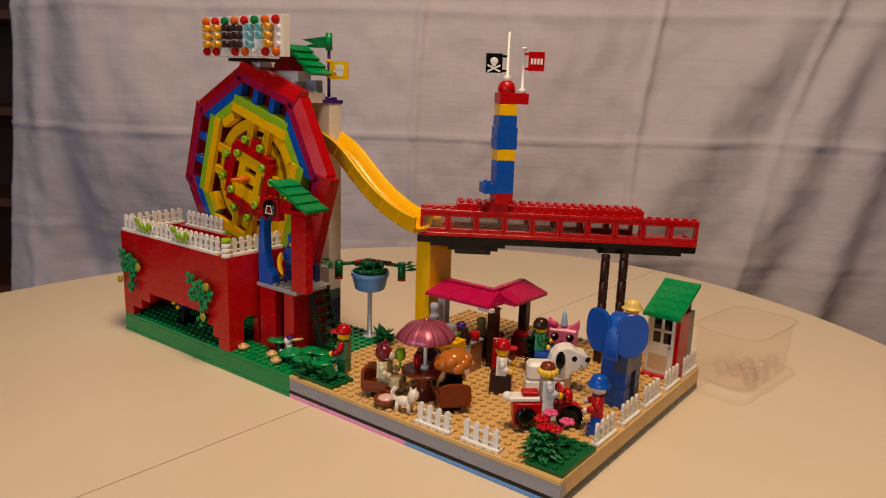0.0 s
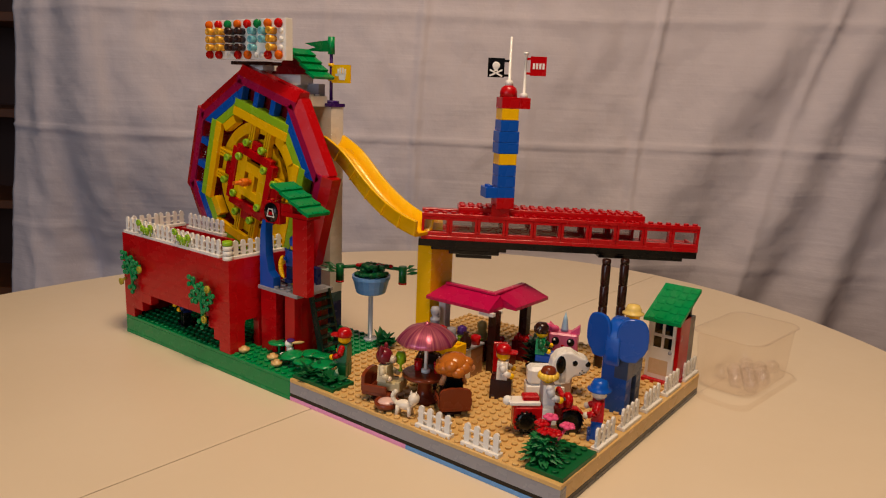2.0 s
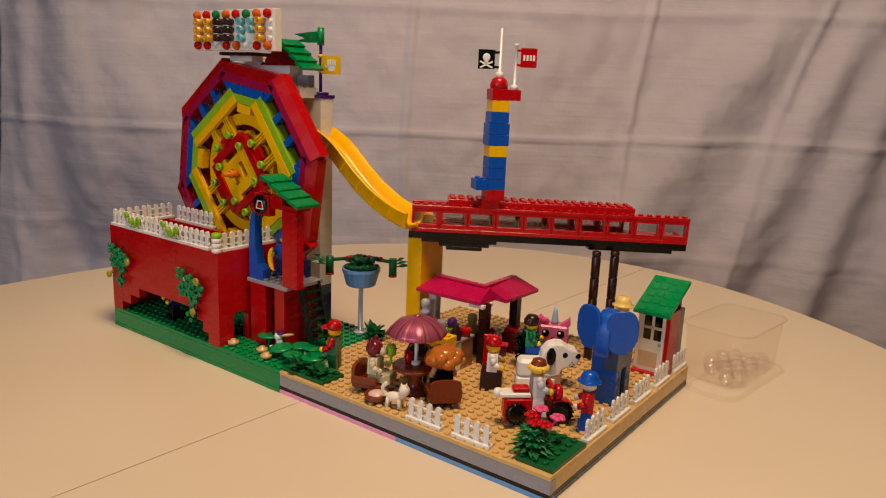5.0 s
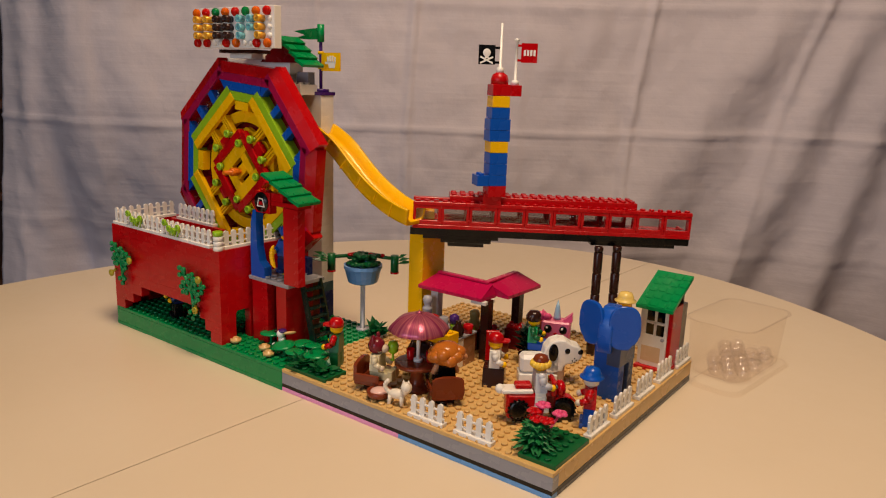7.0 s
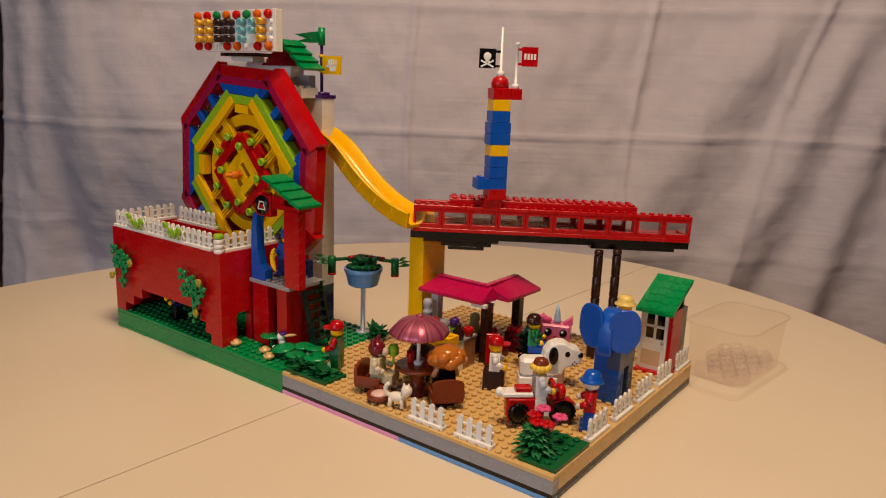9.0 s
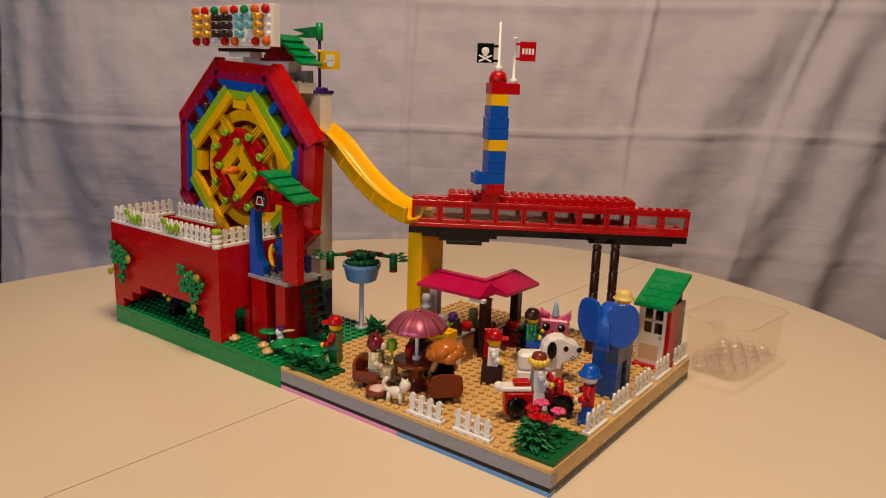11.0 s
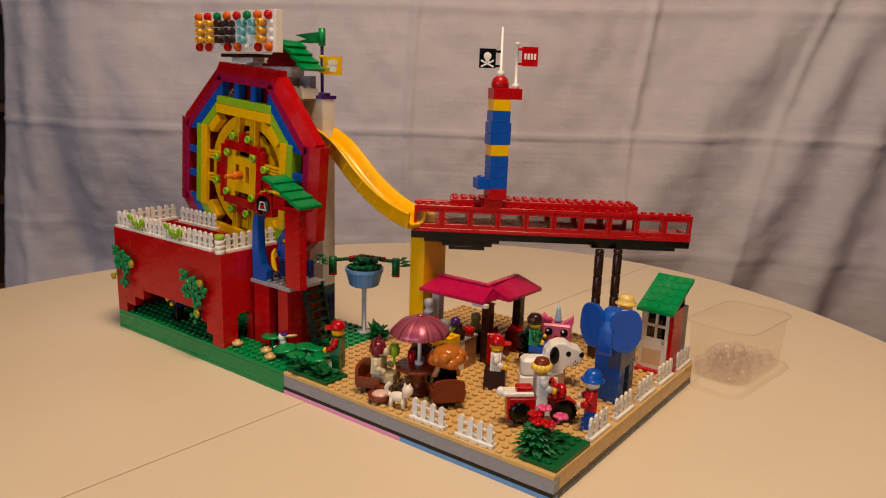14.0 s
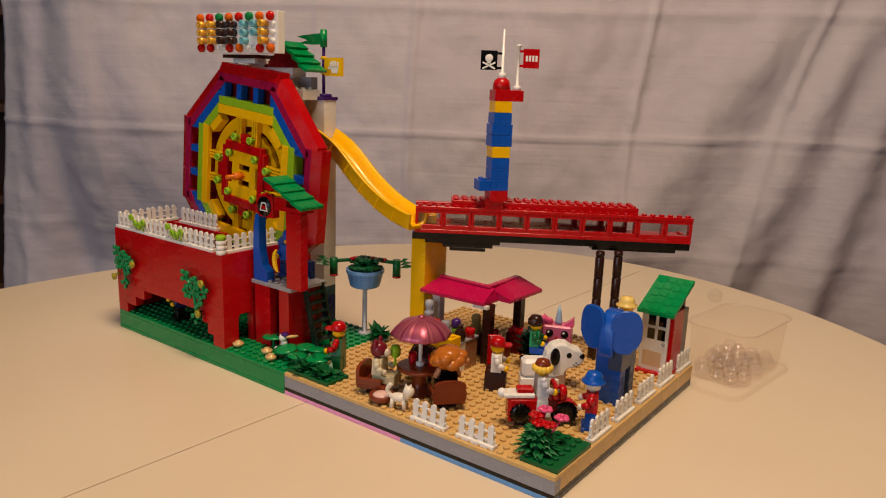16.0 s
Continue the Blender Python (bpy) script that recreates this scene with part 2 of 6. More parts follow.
def prism(bm, pts, y0, y1, mi=0, m=None, axis="y"):
    """A flat outline (x, z) given depth from y0 to y1 (or (x, y) up z)."""
    put = (lambda p, t: Vector((p[0], t, p[1]))) if axis == "y" else (lambda p, t: Vector((p[0], p[1], t))) if axis == "z" else (lambda p, t: Vector((t, p[0], p[1])))
    a = [bm.verts.new(m @ put(p, y0) if m else put(p, y0)) for p in pts]
    b = [bm.verts.new(m @ put(p, y1) if m else put(p, y1)) for p in pts]
    fs = [bm.faces.new(a), bm.faces.new(b)]
    for i in range(len(pts)):
        j = (i + 1) % len(pts)
        fs.append(bm.faces.new((a[i], a[j], b[j], b[i])))
    bmesh.ops.recalc_face_normals(bm, faces=fs)
    for f in fs:
        f.material_index = mi


def leaf(bm, a, b, w, mi=0, lift=0.25):
    """A pointed, creased leaf blade with a little thickness."""
    a, b = Vector(a), Vector(b)
    d = b - a
    s = d.cross(Vector((0, 0, 1)))
    s = (s.normalized() if s.length > 1e-4 else Vector((1, 0, 0))) * w * 0.5
    mid = a + d * 0.45
    up = Vector((0, 0, lift * w))
    top = [a, mid + s, b, mid - s]
    v = [bm.verts.new(q) for q in top] + [bm.verts.new(mid + up)] + [bm.verts.new(mid - up * 0.4)]
    for i in range(4):
        j = (i + 1) % 4
        for k, flip in ((4, False), (5, True)):
            f = bm.faces.new((v[i], v[j], v[k]) if flip else (v[j], v[i], v[k]))
            f.material_index = mi


def mesh_of(name, bm, mats):
    bm.transform(Matrix.Scale(U, 4))
    me = bpy.data.meshes.new(name)
    bm.to_mesh(me)
    bm.free()
    for mt in (mats if isinstance(mats, (list, tuple)) else [mats]):
        me.materials.append(mt)
    return me


def part(name, bm, mats, parent, label=""):
    ob = new(name, mesh_of(name, bm, mats))
    ob.parent = parent
    return tagged(ob, label)


def thing(name, x, y, z, label, category, group="", rz=0.0, kind=""):
    """An Empty at the base of a thing, in stud units."""
    ob = new(name)
    ob.empty_display_size = 0.005
    ob.matrix_basis = pose(x * U, y * U, z * U, 0, 0, rz)
    return tagged(ob, label, category, group, kind)


def single(name, bm, mats, x, y, z, label, category, group="", rz=0.0, kind=""):
    """A thing that is one mesh."""
    ob = new(name, mesh_of(name, bm, mats))
    ob.matrix_basis = pose(x * U, y * U, z * U, 0, 0, rz)
    return tagged(ob, label, category, group, kind)


B = bmesh.new
_bricks = {}


def brick(parent, mt, x, y, z, w, d, h=1.2, studs=True, name="brick", label=""):
    """One toy brick w by d studs; alike bricks share a mesh."""
    key = (mt.name, w, d, round(h, 3), studs, name)
    if key not in _bricks:
        bm = B()
        cbox(bm, 0.001, 0.001, 0.001, w - 0.001, d - 0.001, h - 0.001, 0.007)
        if studs:
            for i in range(int(w)):
                for j in range(int(d)):
                    stud(bm, i + .5, j + .5, h, 0, 8)
        _bricks[key] = mesh_of(name, bm, mt)
    ob = new(name, _bricks[key])
    ob.parent = parent
    ob.location = (x * U, y * U, z * U)
    return tagged(ob, label)


def course(parent, mt, along, x, y, z, a, b, offset=0, size=4, h=1.2, depth=1):
    """A row of bricks from a to b studs, in running bond."""
    at = a
    first = True
    while at < b - 1e-6:
        n = min(size - (offset if first else 0), b - at)
        first = False
        if along == "x":
            brick(parent, mt, at, y, z, n, depth, h, False)
        else:
            brick(parent, mt, x, at, z, depth, n, h, False)
        at += n


# ---- the room round the table ----
FWD, SIDE = Vector((-0.598, 0.801, 0)), Vector((0.801, 0.598, 0))
EYE = Vector((0.70, -0.376, 0.0))


def room():
    def slab(name, lo, hi, mt, label, category):
        bm = B()
        cbox(bm, *[c / U for c in lo], *[c / U for c in hi], 0.3)
        return single(name, bm, mt, 0, 0, 0, label, category, kind="structure")
    slab("floor", (-3.2, -2.7, -0.80), (3.2, 3.2, -0.74), BOARD, "dark wooden floor of the room", "floor")
    slab("ceiling", (-3.2, -2.7, 1.70), (3.2, 3.2, 1.78), CEILP, "white painted ceiling", "ceiling")
    slab("wall_north", (-3.2, 3.1, -0.74), (3.2, 3.2, 1.70), PLASTER, "warm plain plaster wall", "wall")
    slab("wall_east", (3.1, -2.6, -0.74), (3.2, 3.1, 1.70), PLASTER, "warm plain plaster wall", "wall")
    slab("wall_west", (-3.2, -2.6, -0.74), (-3.1, 3.1, 1.70), PLASTER, "warm plain plaster wall", "wall")
    bm = B()
    for lo, hi in (((-3.2, -2.7, -0.74), (-0.25, -2.6, 1.70)), ((1.35, -2.7, -0.74), (3.2, -2.6, 1.70)), ((-0.25, -2.7, -0.74), (1.35, -2.6, 0.0)), ((-0.25, -2.7, 1.5), (1.35, -2.6, 1.70))):
        cbox(bm, *[c / U for c in lo], *[c / U for c in hi], 0.1)
    single("wall_south", bm, PLASTER, 0, 0, 0, "plaster wall with a wide window opening", "wall", kind="structure")


def bookcase():
    """Dark wooden shelves behind the edge of the sheet."""
    base = EYE + FWD * 2.05 - SIDE * 1.72
    root = thing("bookcase", base.x / U, base.y / U, -0.74 / U, "dark wooden shelves with small warm lights", "bookcase", rz=math.degrees(math.atan2(SIDE.y, SIDE.x)))
    q = 1 / U
    for name, lo, hi in (("side_panel", (0, 0, 0), (.03, .3, 2.0)), ("side_panel", (.75, 0, 0), (.78, .3, 2.0)), ("back_panel", (.03, .28, 0), (.75, .30, 2.0))):
        bm = B()
        cbox(bm, *[c * q for c in lo], *[c * q for c in hi], .2)
        part(name, bm, SHELFWOOD, root)
    for k in range(8):
        bm = B()
        z = .1 + .26 * k
        cbox(bm, .03 * q, 0, z * q, .75 * q, .28 * q, (z + .025) * q, .2)
        part("shelf", bm, wall_mat("shelf_board_wood", (112, 66, 36), 0.5, 5), root, "brown wooden shelf board")
    glow, nt, p = mat_base("warm_fairy_light", (1, .6, .25, 1))
    p.inputs["Emission Color"].default_value, p.inputs["Emission Strength"].default_value = (1, .55, .2, 1), 6
    fl = thing("fairy_lights", base.x / U, base.y / U, -0.74 / U, "small string of warm fairy lights", "fairy lights", rz=math.degrees(math.atan2(SIDE.y, SIDE.x)))
    for i in range(6):
        bm = B()
        ball(bm, ((.56 + .035 * i) * q, .05 * q, (.905 + .008 * (i % 2)) * q), .8, 0, 8, 6)
        part("bulb", bm, glow, fl)


def table():
    """Oval table; the joint between its two leaves runs past the toy."""
    cx, cy, h = 0.372, -0.139, 0.74 / U
    root = thing("table", cx / U, cy / U, -0.74 / U, "large oval cream painted table with a leaf joint", "table")
    turn = Matrix.Rotation(radians(15), 2)
    oval = [turn @ Vector((0.584 * math.cos(a), 0.83 * math.sin(a))) / U for a in [2 * math.pi * i / 240 for i in range(240)]]
    p0, p1 = Vector((0.274 - cx, -0.2 - cy)) / U, Vector((0.300 - cx, 0.45 - cy)) / U
    nrm = Vector((-(p1 - p0).y, (p1 - p0).x)).normalized()
    for side in (1, -1):
        cut = lambda q: side * (q - p0).dot(nrm) - 0.045
        pts = []
        for i, q in enumerate(oval):
            r = oval[(i + 1) % len(oval)]
            if cut(q) >= 0:
                pts.append(q)
            if (cut(q) >= 0) != (cut(r) >= 0):
                t = cut(q) / (cut(q) - cut(r))
                pts.append(q + (r - q) * t)
        bm = B()
        prof = ((0.992, h), (1.0, h - 0.4), (1.0, h - 2.4), (0.99, h - 2.8))
        rings = []
        for k, z in prof:
            rings.append([bm.verts.new((q.x * (k if abs(cut(q)) > .01 else 1), q.y * k, z)) for q in pts])
        fs = [bm.faces.new(rings[0]), bm.faces.new(list(reversed(rings[-1])))]
        for r0, r1 in zip(rings, rings[1:]):
            for i in range(len(pts)):
                j = (i + 1) % len(pts)
                fs.append(bm.faces.new((r0[i], r1[i], r1[j], r0[j])))
        bmesh.ops.recalc_face_normals(bm, faces=fs)
        part("tabletop", bm, TABLE, root)
    bm = B()
    cbox(bm, -38, -50, h - 3.2, 38, 50, h - 2.85)
    part("under_frame", bm, TABLE, root)
    bm = B()
    lathe(bm, [(26, 0), (26, 2), (8, 6), (6, 30), (6, 70), (16, h - 3.2)], 24)
    part("pedestal", bm, TABLE, root)


def backdrop_sheet():
    """The hung bed sheet: hanging folds at the sides, pressed creases in a grid."""
    bm = B()
    H0, H1, D = -0.55, 0.75, 1.45
    nx, nz = 330, 190
    base = EYE + FWD * D
    creases_x = [(-0.078, 0.02, 0.0085, 0.0065), (0.352, 0.10, 0.0095, 0.0075), (-0.262, 0.0, 0.003, 0.008), (0.14, 0.02, 0.003, 0.009), (0.62, 0.25, 0.008, 0.010)]
    creases_z = [(0.162, 0.012, 0.0065, 0.0045), (-0.07, 0.0, 0.003, 0.010), (0.40, 0.01, 0.004, 0.008)]
    # broad hanging folds: place, slope, height, width
    folds = [(0.44, 0.69, 0.040, 0.085), (0.66, 0.40, 0.045, 0.055), (0.80, 0.22, 0.050, 0.045), (0.95, 0.1, 0.05, 0.05), (-0.745, 0.05, 0.035, 0.055), (-0.60, -0.10, 0.022, 0.050), (-0.43, -0.05, 0.008, 0.05), (-0.87, 0.05, 0.020, 0.030)]

    def bell(q):
        return math.exp(-q * q)

    def depth(s, z):
        v = -0.5 * max(0.0, -0.70 - s) + 0.006 * math.sin(7 * s + 2 * z) + 0.003 * math.sin(19 * s - 7 * z)
        v += 0.004 * noise.noise(Vector((s * 9, z * 7, 0))) + 0.0048 * noise.noise(Vector((s * 24, z * 18, 3))) + 0.0012 * noise.noise(Vector((s * 70, z * 50, 5)))
        v -= 0.07 * min(max((0.20 - z) / 0.22, 0.0), 1.6) ** 1.4 * min(max((-0.42 - s) / 0.15, 0.0), 1.0) * min(max((s + 0.93) / 0.12, 0.0), 1.0)
        for c, k, h, w in folds:
            wob = 0.015 * noise.noise(Vector((c * 9, z * 4, 7)))
            v += h * bell((s - c - k * (z - 0.1) + wob) / w) * (0.75 + 0.35 * noise.noise(Vector((c * 31, z * 3, 2))))
        for c, k, h, w in creases_x:
            v += h * bell((s - c - k * (z - 0.1) + 0.004 * math.sin(9 * z)) / w)
        for c, k, h, w in creases_z:
            v += h * bell((z - c - k * s + 0.003 * math.sin(8 * s)) / w)
        return v
    grid = []
    for i in range(nx + 1):
        col = []
        for k in range(nz + 1):
            z = H0 + (H1 - H0) * k / nz
            left = -0.979 + 0.12 * z + 0.006 * math.sin(7 * z)
            s = left + (1.16 - left) * i / nx
            p = base + SIDE * s - FWD * depth(s, z)
            col.append(bm.verts.new((p.x / U, p.y / U, z / U)))
        grid.append(col)
    for i in range(nx):
        for k in range(nz):
            f = bm.faces.new((grid[i][k], grid[i + 1][k], grid[i + 1][k + 1], grid[i][k + 1]))
            f.smooth = True
    ob = single("backdrop", bm, SHEET, 0, 0, 0, "hung white bed sheet with pressed creases and folds", "backdrop sheet", kind="structure")
    so = ob.modifiers.new("thickness", "SOLIDIFY")
    so.thickness = 0.0008


# ---- the toy's bases ----
TOP = 2.4


def studs_field(parent, mt, cells, z, label=""):
    bm = B()
    for x, y in cells:
        stud(bm, x, y, z, 0, 8)
    ob = part("studs", bm, mt, parent, label)
    return tagged(ob, kind="stuff")


def green_base():
    root = thing("green_baseplate", 0, 0, 0, "long green studded toy base on the table", "toy base")
    bm = B()
    cbox(bm, 0, 1.0, 0, 32, 16, 2.0)
    part("core", bm, GREEN, root)
    bm = B()
    cbox(bm, 0, 0, 2.0, 32, 16, 2.4, 0.04)
    part("plate", bm, GREEN, root)
    x = 0
    for n in (8, 8, 6, 10):
        brick(root, GREEN, x, 0.0, 0.4, n, 1, 1.6, False)
        x += n
    bm = B()
    cbox(bm, 0.0, -0.06, 0, 6.5, 1, 0.4)
    part("plate", bm, GREEN, root)
    bm = B()
    cbox(bm, 6.5, 0.0, 0, 15, 1, 0.4)
    part("plate", bm, GREEN, root)
    bm = B()
    cbox(bm, 15, -0.06, 0, 32, 1, 0.4)
    part("plate", bm, GREEN, root)
    studs_field(root, GREEN, [(i + .5, j + .5) for i in range(32) for j in range(16)], 2.4)


def tan_base():
    root = thing("tan_baseplate", 0, 0, 0, "square tan studded toy base edged with grey bricks", "toy base")
    bm = B()
    cbox(bm, 32.02, 0, 2.0, 64, 32, 2.4, 0.04)
    part("plate", bm, TAN, root, "tan studded plate")
    x = 32.02
    for n in (7, 10, 3, 7, 4.98):
        brick(root, GREY, x, 0.03, 0.8, n, 1, 1.2, False, label="grey edge brick")
        x += n
    bm = B()
    cbox(bm, 32.02, 1.03, 0.05, 63, 32, 2.0)
    part("core", bm, TAN, root)
    y = 0.03
    for n in (8, 6, 8, 9.97):
        brick(root, TAN, 63.0, y if y > 1 else 1.03, 0.8, 0.97, n if y > 1 else n - 1, 1.2, False, label="tan edge brick")
        y += n
    bm = B()
    cbox(bm, 32.02, 0.05, 0.4, 63.97, 1.03, 0.8)
    cbox(bm, 63.0, 1.03, 0.4, 63.97, 32, 0.8)
    part("black_strip", bm, BLACK, root, "black plate layer")
    bm = B()
    cbox(bm, 32.02, 0.0, 0, 48, 1.03, 0.4)
    part("plate", bm, PINK, root, "pink bottom plate")
    bm = B()
    cbox(bm, 48.01, 0.0, 0, 63.97, 1.03, 0.4)
    part("plate", bm, LBLUE, root, "light blue bottom plate")
    bm = B()
    cbox(bm, 63.0, 1.05, 0, 63.99, 32, 0.4)
    part("plate", bm, DGREY, root, "dark grey bottom plate")
    studs_field(root, TAN, [(32 + i + .5, j + .5) for i in range(32) for j in range(32) if not (i == 31 or (i >= 28 and j < 6) or (i < 6 and j < 4))], 2.4)


# ---- red wheel housing ----
def red_housing():
    root = thing("wheel_housing", 0, 0, TOP, "tall red brick box with an arched opening below", "toy building")
    gaps = [(2, 20), (4, 19), (6, 18)]
    for k in range(9):
        z = k * 1.2
        if k < 3:
            a, b = gaps[k]
            course(root, RED, "x", 0, 0, z, 0, a, 0)
            course(root, RED, "x", 0, 0, z, b, 22, 0)
        else:
            course(root, RED, "x", 0, 0, z, 0, 22, (k % 2) * 2, 6)
        # the side with its small arch, the far side and the back
        if k < 3:
            course(root, RED, "y", 21, 0, z, 1, 2, 0)
            course(root, RED, "y", 21, 0, z, 4, 12, 0)
        elif k == 3:
            course(root, RED, "y", 21, 0, z, 1, 12, 0, 11)
        else:
            course(root, RED, "y", 21, 0, z, 1, 12, (k % 2) * 2)
        course(root, RED, "y", 0, 0, z, 1, 13, (k % 2) * 2, 6)
        course(root, RED, "x", 0, 12, z, 1, 22, (k % 2) * 2, 6)
    bm = B()
    pts = [(2.0, 4.2), (2.0, 3.0)] + [(3 - math.cos(math.pi * i / 10), 3.0 + 0.9 * math.sin(math.pi * i / 10)) for i in range(1, 10)] + [(4.0, 3.0), (4.0, 4.2)]
    prism(bm, pts, 21.0, 21.98, axis="x")
    # ceiling plate under the ball pool
    part("arch", bm, RED, root)
    bm = B()
    cbox(bm, 1, 1, 8.4, 21, 7, 8.8)
    part("pool_floor", bm, DRED, root)
    bm = B()
    cbox(bm, 2, 7, 9.6, 13, 7.6, 10.9)
    part("pool_edge", bm, RED, root)


def picket(length=4, scaley=1.0, mt=None):
    """A low white picket fence piece, built in its own space along x."""
    bm = B()
    cbox(bm, 0.02, 0.1, 0, length - .02, 0.9, 0.36, 0.04)
    cbox(bm, 0.05, 0.42, 0.62, length - .05, 0.58, 0.80, 0.03)
    cbox(bm, 0.05, 0.42, 1.36, length - .05, 0.58, 1.54, 0.03)
    n = length
    for i in range(n):
        cx = i + 0.5
        pts = [(cx - .28, 0.36), (cx + .28, 0.36), (cx + .28, 1.75)] + [(cx + .28 * math.cos(a), 1.78 + .3 * math.sin(a)) for a in [math.pi * j / 6 for j in range(1, 6)]] + [(cx - .28, 1.75)]
        prism(bm, pts, 0.38, 0.62)
    return bm


_fence = None


def fence(x, y, z, rz, label="white plastic picket fence piece", group="white picket fences"):
    global _fence
    if _fence is None:
        _fence = mesh_of("fence", picket(), WHITE)
    ob = new("fence", _fence)
    ob.matrix_basis = pose(x * U, y * U, z * U, 0, 0, rz)
    return tagged(ob, label, "fence", group)


def fences():
    fence(48.8, 0.15, TOP, 0, "white plastic picket fence on the tan base")
    fence(53.95, 0.15, TOP, 0, "white plastic picket fence on the tan base")
    for i in range(5):
        fence(63.9, 7 + 5.3 * i, TOP, 90, "white plastic picket fence along the tan edge")
    z = 13.2
    for i, x in enumerate((0.2, 4.2, 8.2, 12.2, 16.2)):
        fence(x, -0.05, z, 0, "white picket fence on the red housing", "white picket fences of the housing")
    for y in (0.9, 4.9, 8.9):
        fence(21.95, y, z, 90, "white picket fence on the red housing", "white picket fences of the housing")
    for y in (0.9, 4.6):
        fence(1.1, y, z, 90, "white picket fence on the red housing", "white picket fences of the housing")
    for x in (3.2, 7.0):
        fence(x, 7.0, z + 0.1, 0, "white picket fence on the red housing", "white picket fences of the housing")


# ---- the wheel ----
WX, WY, WZ = 15.5, 8.0, 20.7


def wheel():
    root = thing("ball_lift", WX, WY, WZ, "large octagonal rainbow brick wheel turning on its axle", "toy wheel")
    A = 12.85

    def seg(i):
        return Matrix.Rotation(-i * math.pi / 4, 4, "Y")

    def bar(name, mt, m, half, y0, y1, r0, r1, label=""):
        bm = B()
        cbox(bm, -half, y0, r0, half, y1, r1, 0.03, 0, m)
        return part(name, bm, mt, root, label)
    for i in range(8):
        m = seg(i)
        wide = i % 2 == 0
        half = 5.35 if wide else 4.72
        a = A if wide else A - 0.28
        # red slope bricks outside, a dark pink band before them
        bm = B()
        sec = [(0.03, a - 1.2), (0.5, a), (1.85, a), (1.85, a - 2.15), (0.35, a - 2.15), (0.35, a - 1.2)]
        va = [bm.verts.new(m @ Vector((-half, y, z))) for y, z in sec]
        vb = [bm.verts.new(m @ Vector((half, y, z))) for y, z in sec]
        fs = [bm.faces.new(va), bm.faces.new(vb)]
        for k in range(6):
            j = (k + 1) % 6
            fs.append(bm.faces.new((va[k], va[j], vb[j], vb[k])))
        bmesh.ops.recalc_face_normals(bm, faces=fs)
        part("rim", bm, RED, root, "red sloped rim segment")
        bar("pink_band", RIMPINK, m, half - .02, 0.0, 0.34, a - 2.15, a - 1.21, "dark pink rim band")
        if wide:
            for k in range(4):
                bm = B()
                x = -half + 0.75 + k * (2 * half - 1.5) / 3
                cbox(bm, x - .42, 0.15, a - 3.95, x + .42, 1.15, a - 2.15, 0.03, 0, m)
                part("rung", bm, BLUE, root)
            bar("bucket_back", DRED, m, half - .1, 1.5, 1.9, a - 4.9, a - 2.15, "dark red pocket back")
            bar("bucket_floor", DRED, m, half - .4, 0.5, 2.3, a - 5.95, a - 4.95, "dark red pocket floor")
            bar("lime_bar", LIME, m, half - .35, -0.05, 1.45, a - 4.9, a - 3.95, "lime bar")
            bar("yellow_bar", YELLOW, m, half - .35, -0.1, .48, a - 6.0, a - 4.93, "yellow bar")
            # spokes of three thin bars
            for sx in (-1.95, 0.95):
                bm = B()
                for o in (0, .37, .74):
                    cbox(bm, sx + o, 0.3, a - 9.1, sx + o + .26, 1.0, a - 5.95, 0.03, 0, m)
                part("spoke", bm, YELLOW, root)
        else:
            bar("blue_bar", BLUE, m, 3.2, 0.0, 1.3, a - 3.2, a - 2.16, "blue bar")
            bar("lime_bar", LIME, m, 2.15, 0.0, 1.3, a - 4.25, a - 3.24, "lime bar")
            bar("yellow_bar", YELLOW, m, 1.2, 0.0, 1.1, a - 5.3, a - 4.3, "yellow bar")
            bar("bucket_side", DRED, m, 2.0, 1.32, 2.3, a - 5.9, a - 2.16, "dark red pocket side")
            for s in (-1, 1):
                bm = B()
                cbox(bm, s * 2.7 - .5, 0.5, a - 5.3, s * 2.7 + .5, 2.2, a - 3.3, 0.03, 0, m)
                part("pocket_wall", bm, DRED, root, "dark red pocket wall")

    def ring(name, r0, r1, y0, y1, mt, label, teeth=0):
        bm = B()
        n = 64
        vs = []
        for i in range(n):
            t = 2 * math.pi * i / n
            o = r1 + (teeth if i % 4 < 2 else 0)
            vs.append([bm.verts.new((r * math.cos(t), y, r * math.sin(t))) for r, y in ((r0, y0), (o, y0), (o, y1), (r0, y1))])
        for i in range(n):
            j = (i + 1) % n
            for k in range(4):
                l = (k + 1) % 4
                bm.faces.new((vs[i][k], vs[i][l], vs[j][l], vs[j][k]))
        bmesh.ops.recalc_face_normals(bm, faces=bm.faces[:])
        part(name, bm, mt, root, label)
    ring("ring", 5.85, 7.15, 1.1, 2.0, YELLOW, "yellow round ring")
    ring("gear", 3.2, 5.0, 1.1, 1.7, YELLOW, "yellow toothed ring", .22)
    ring("web", 0.4, 5.9, 2.05, 2.3, DRED, "dark red disc behind the hub")
    # red rectangular frame and the yellow web inside it
    for x0, z0, x1, z1 in ((-3.3, 2.85, 3.3, 3.85), (-3.3, -3.85, 3.3, -2.85), (-3.85, -3.2, -2.85, 3.2), (2.85, -3.2, 3.85, 3.2)):
        bm = B()
        dy = -0.15 if abs(z0) == 3.85 or z0 == 2.85 else -0.12
        cbox(bm, x0, dy, z0, x1, 0.7, z1, 0.04)
        part("frame_bar", bm, RED, root, "red hub frame bar")
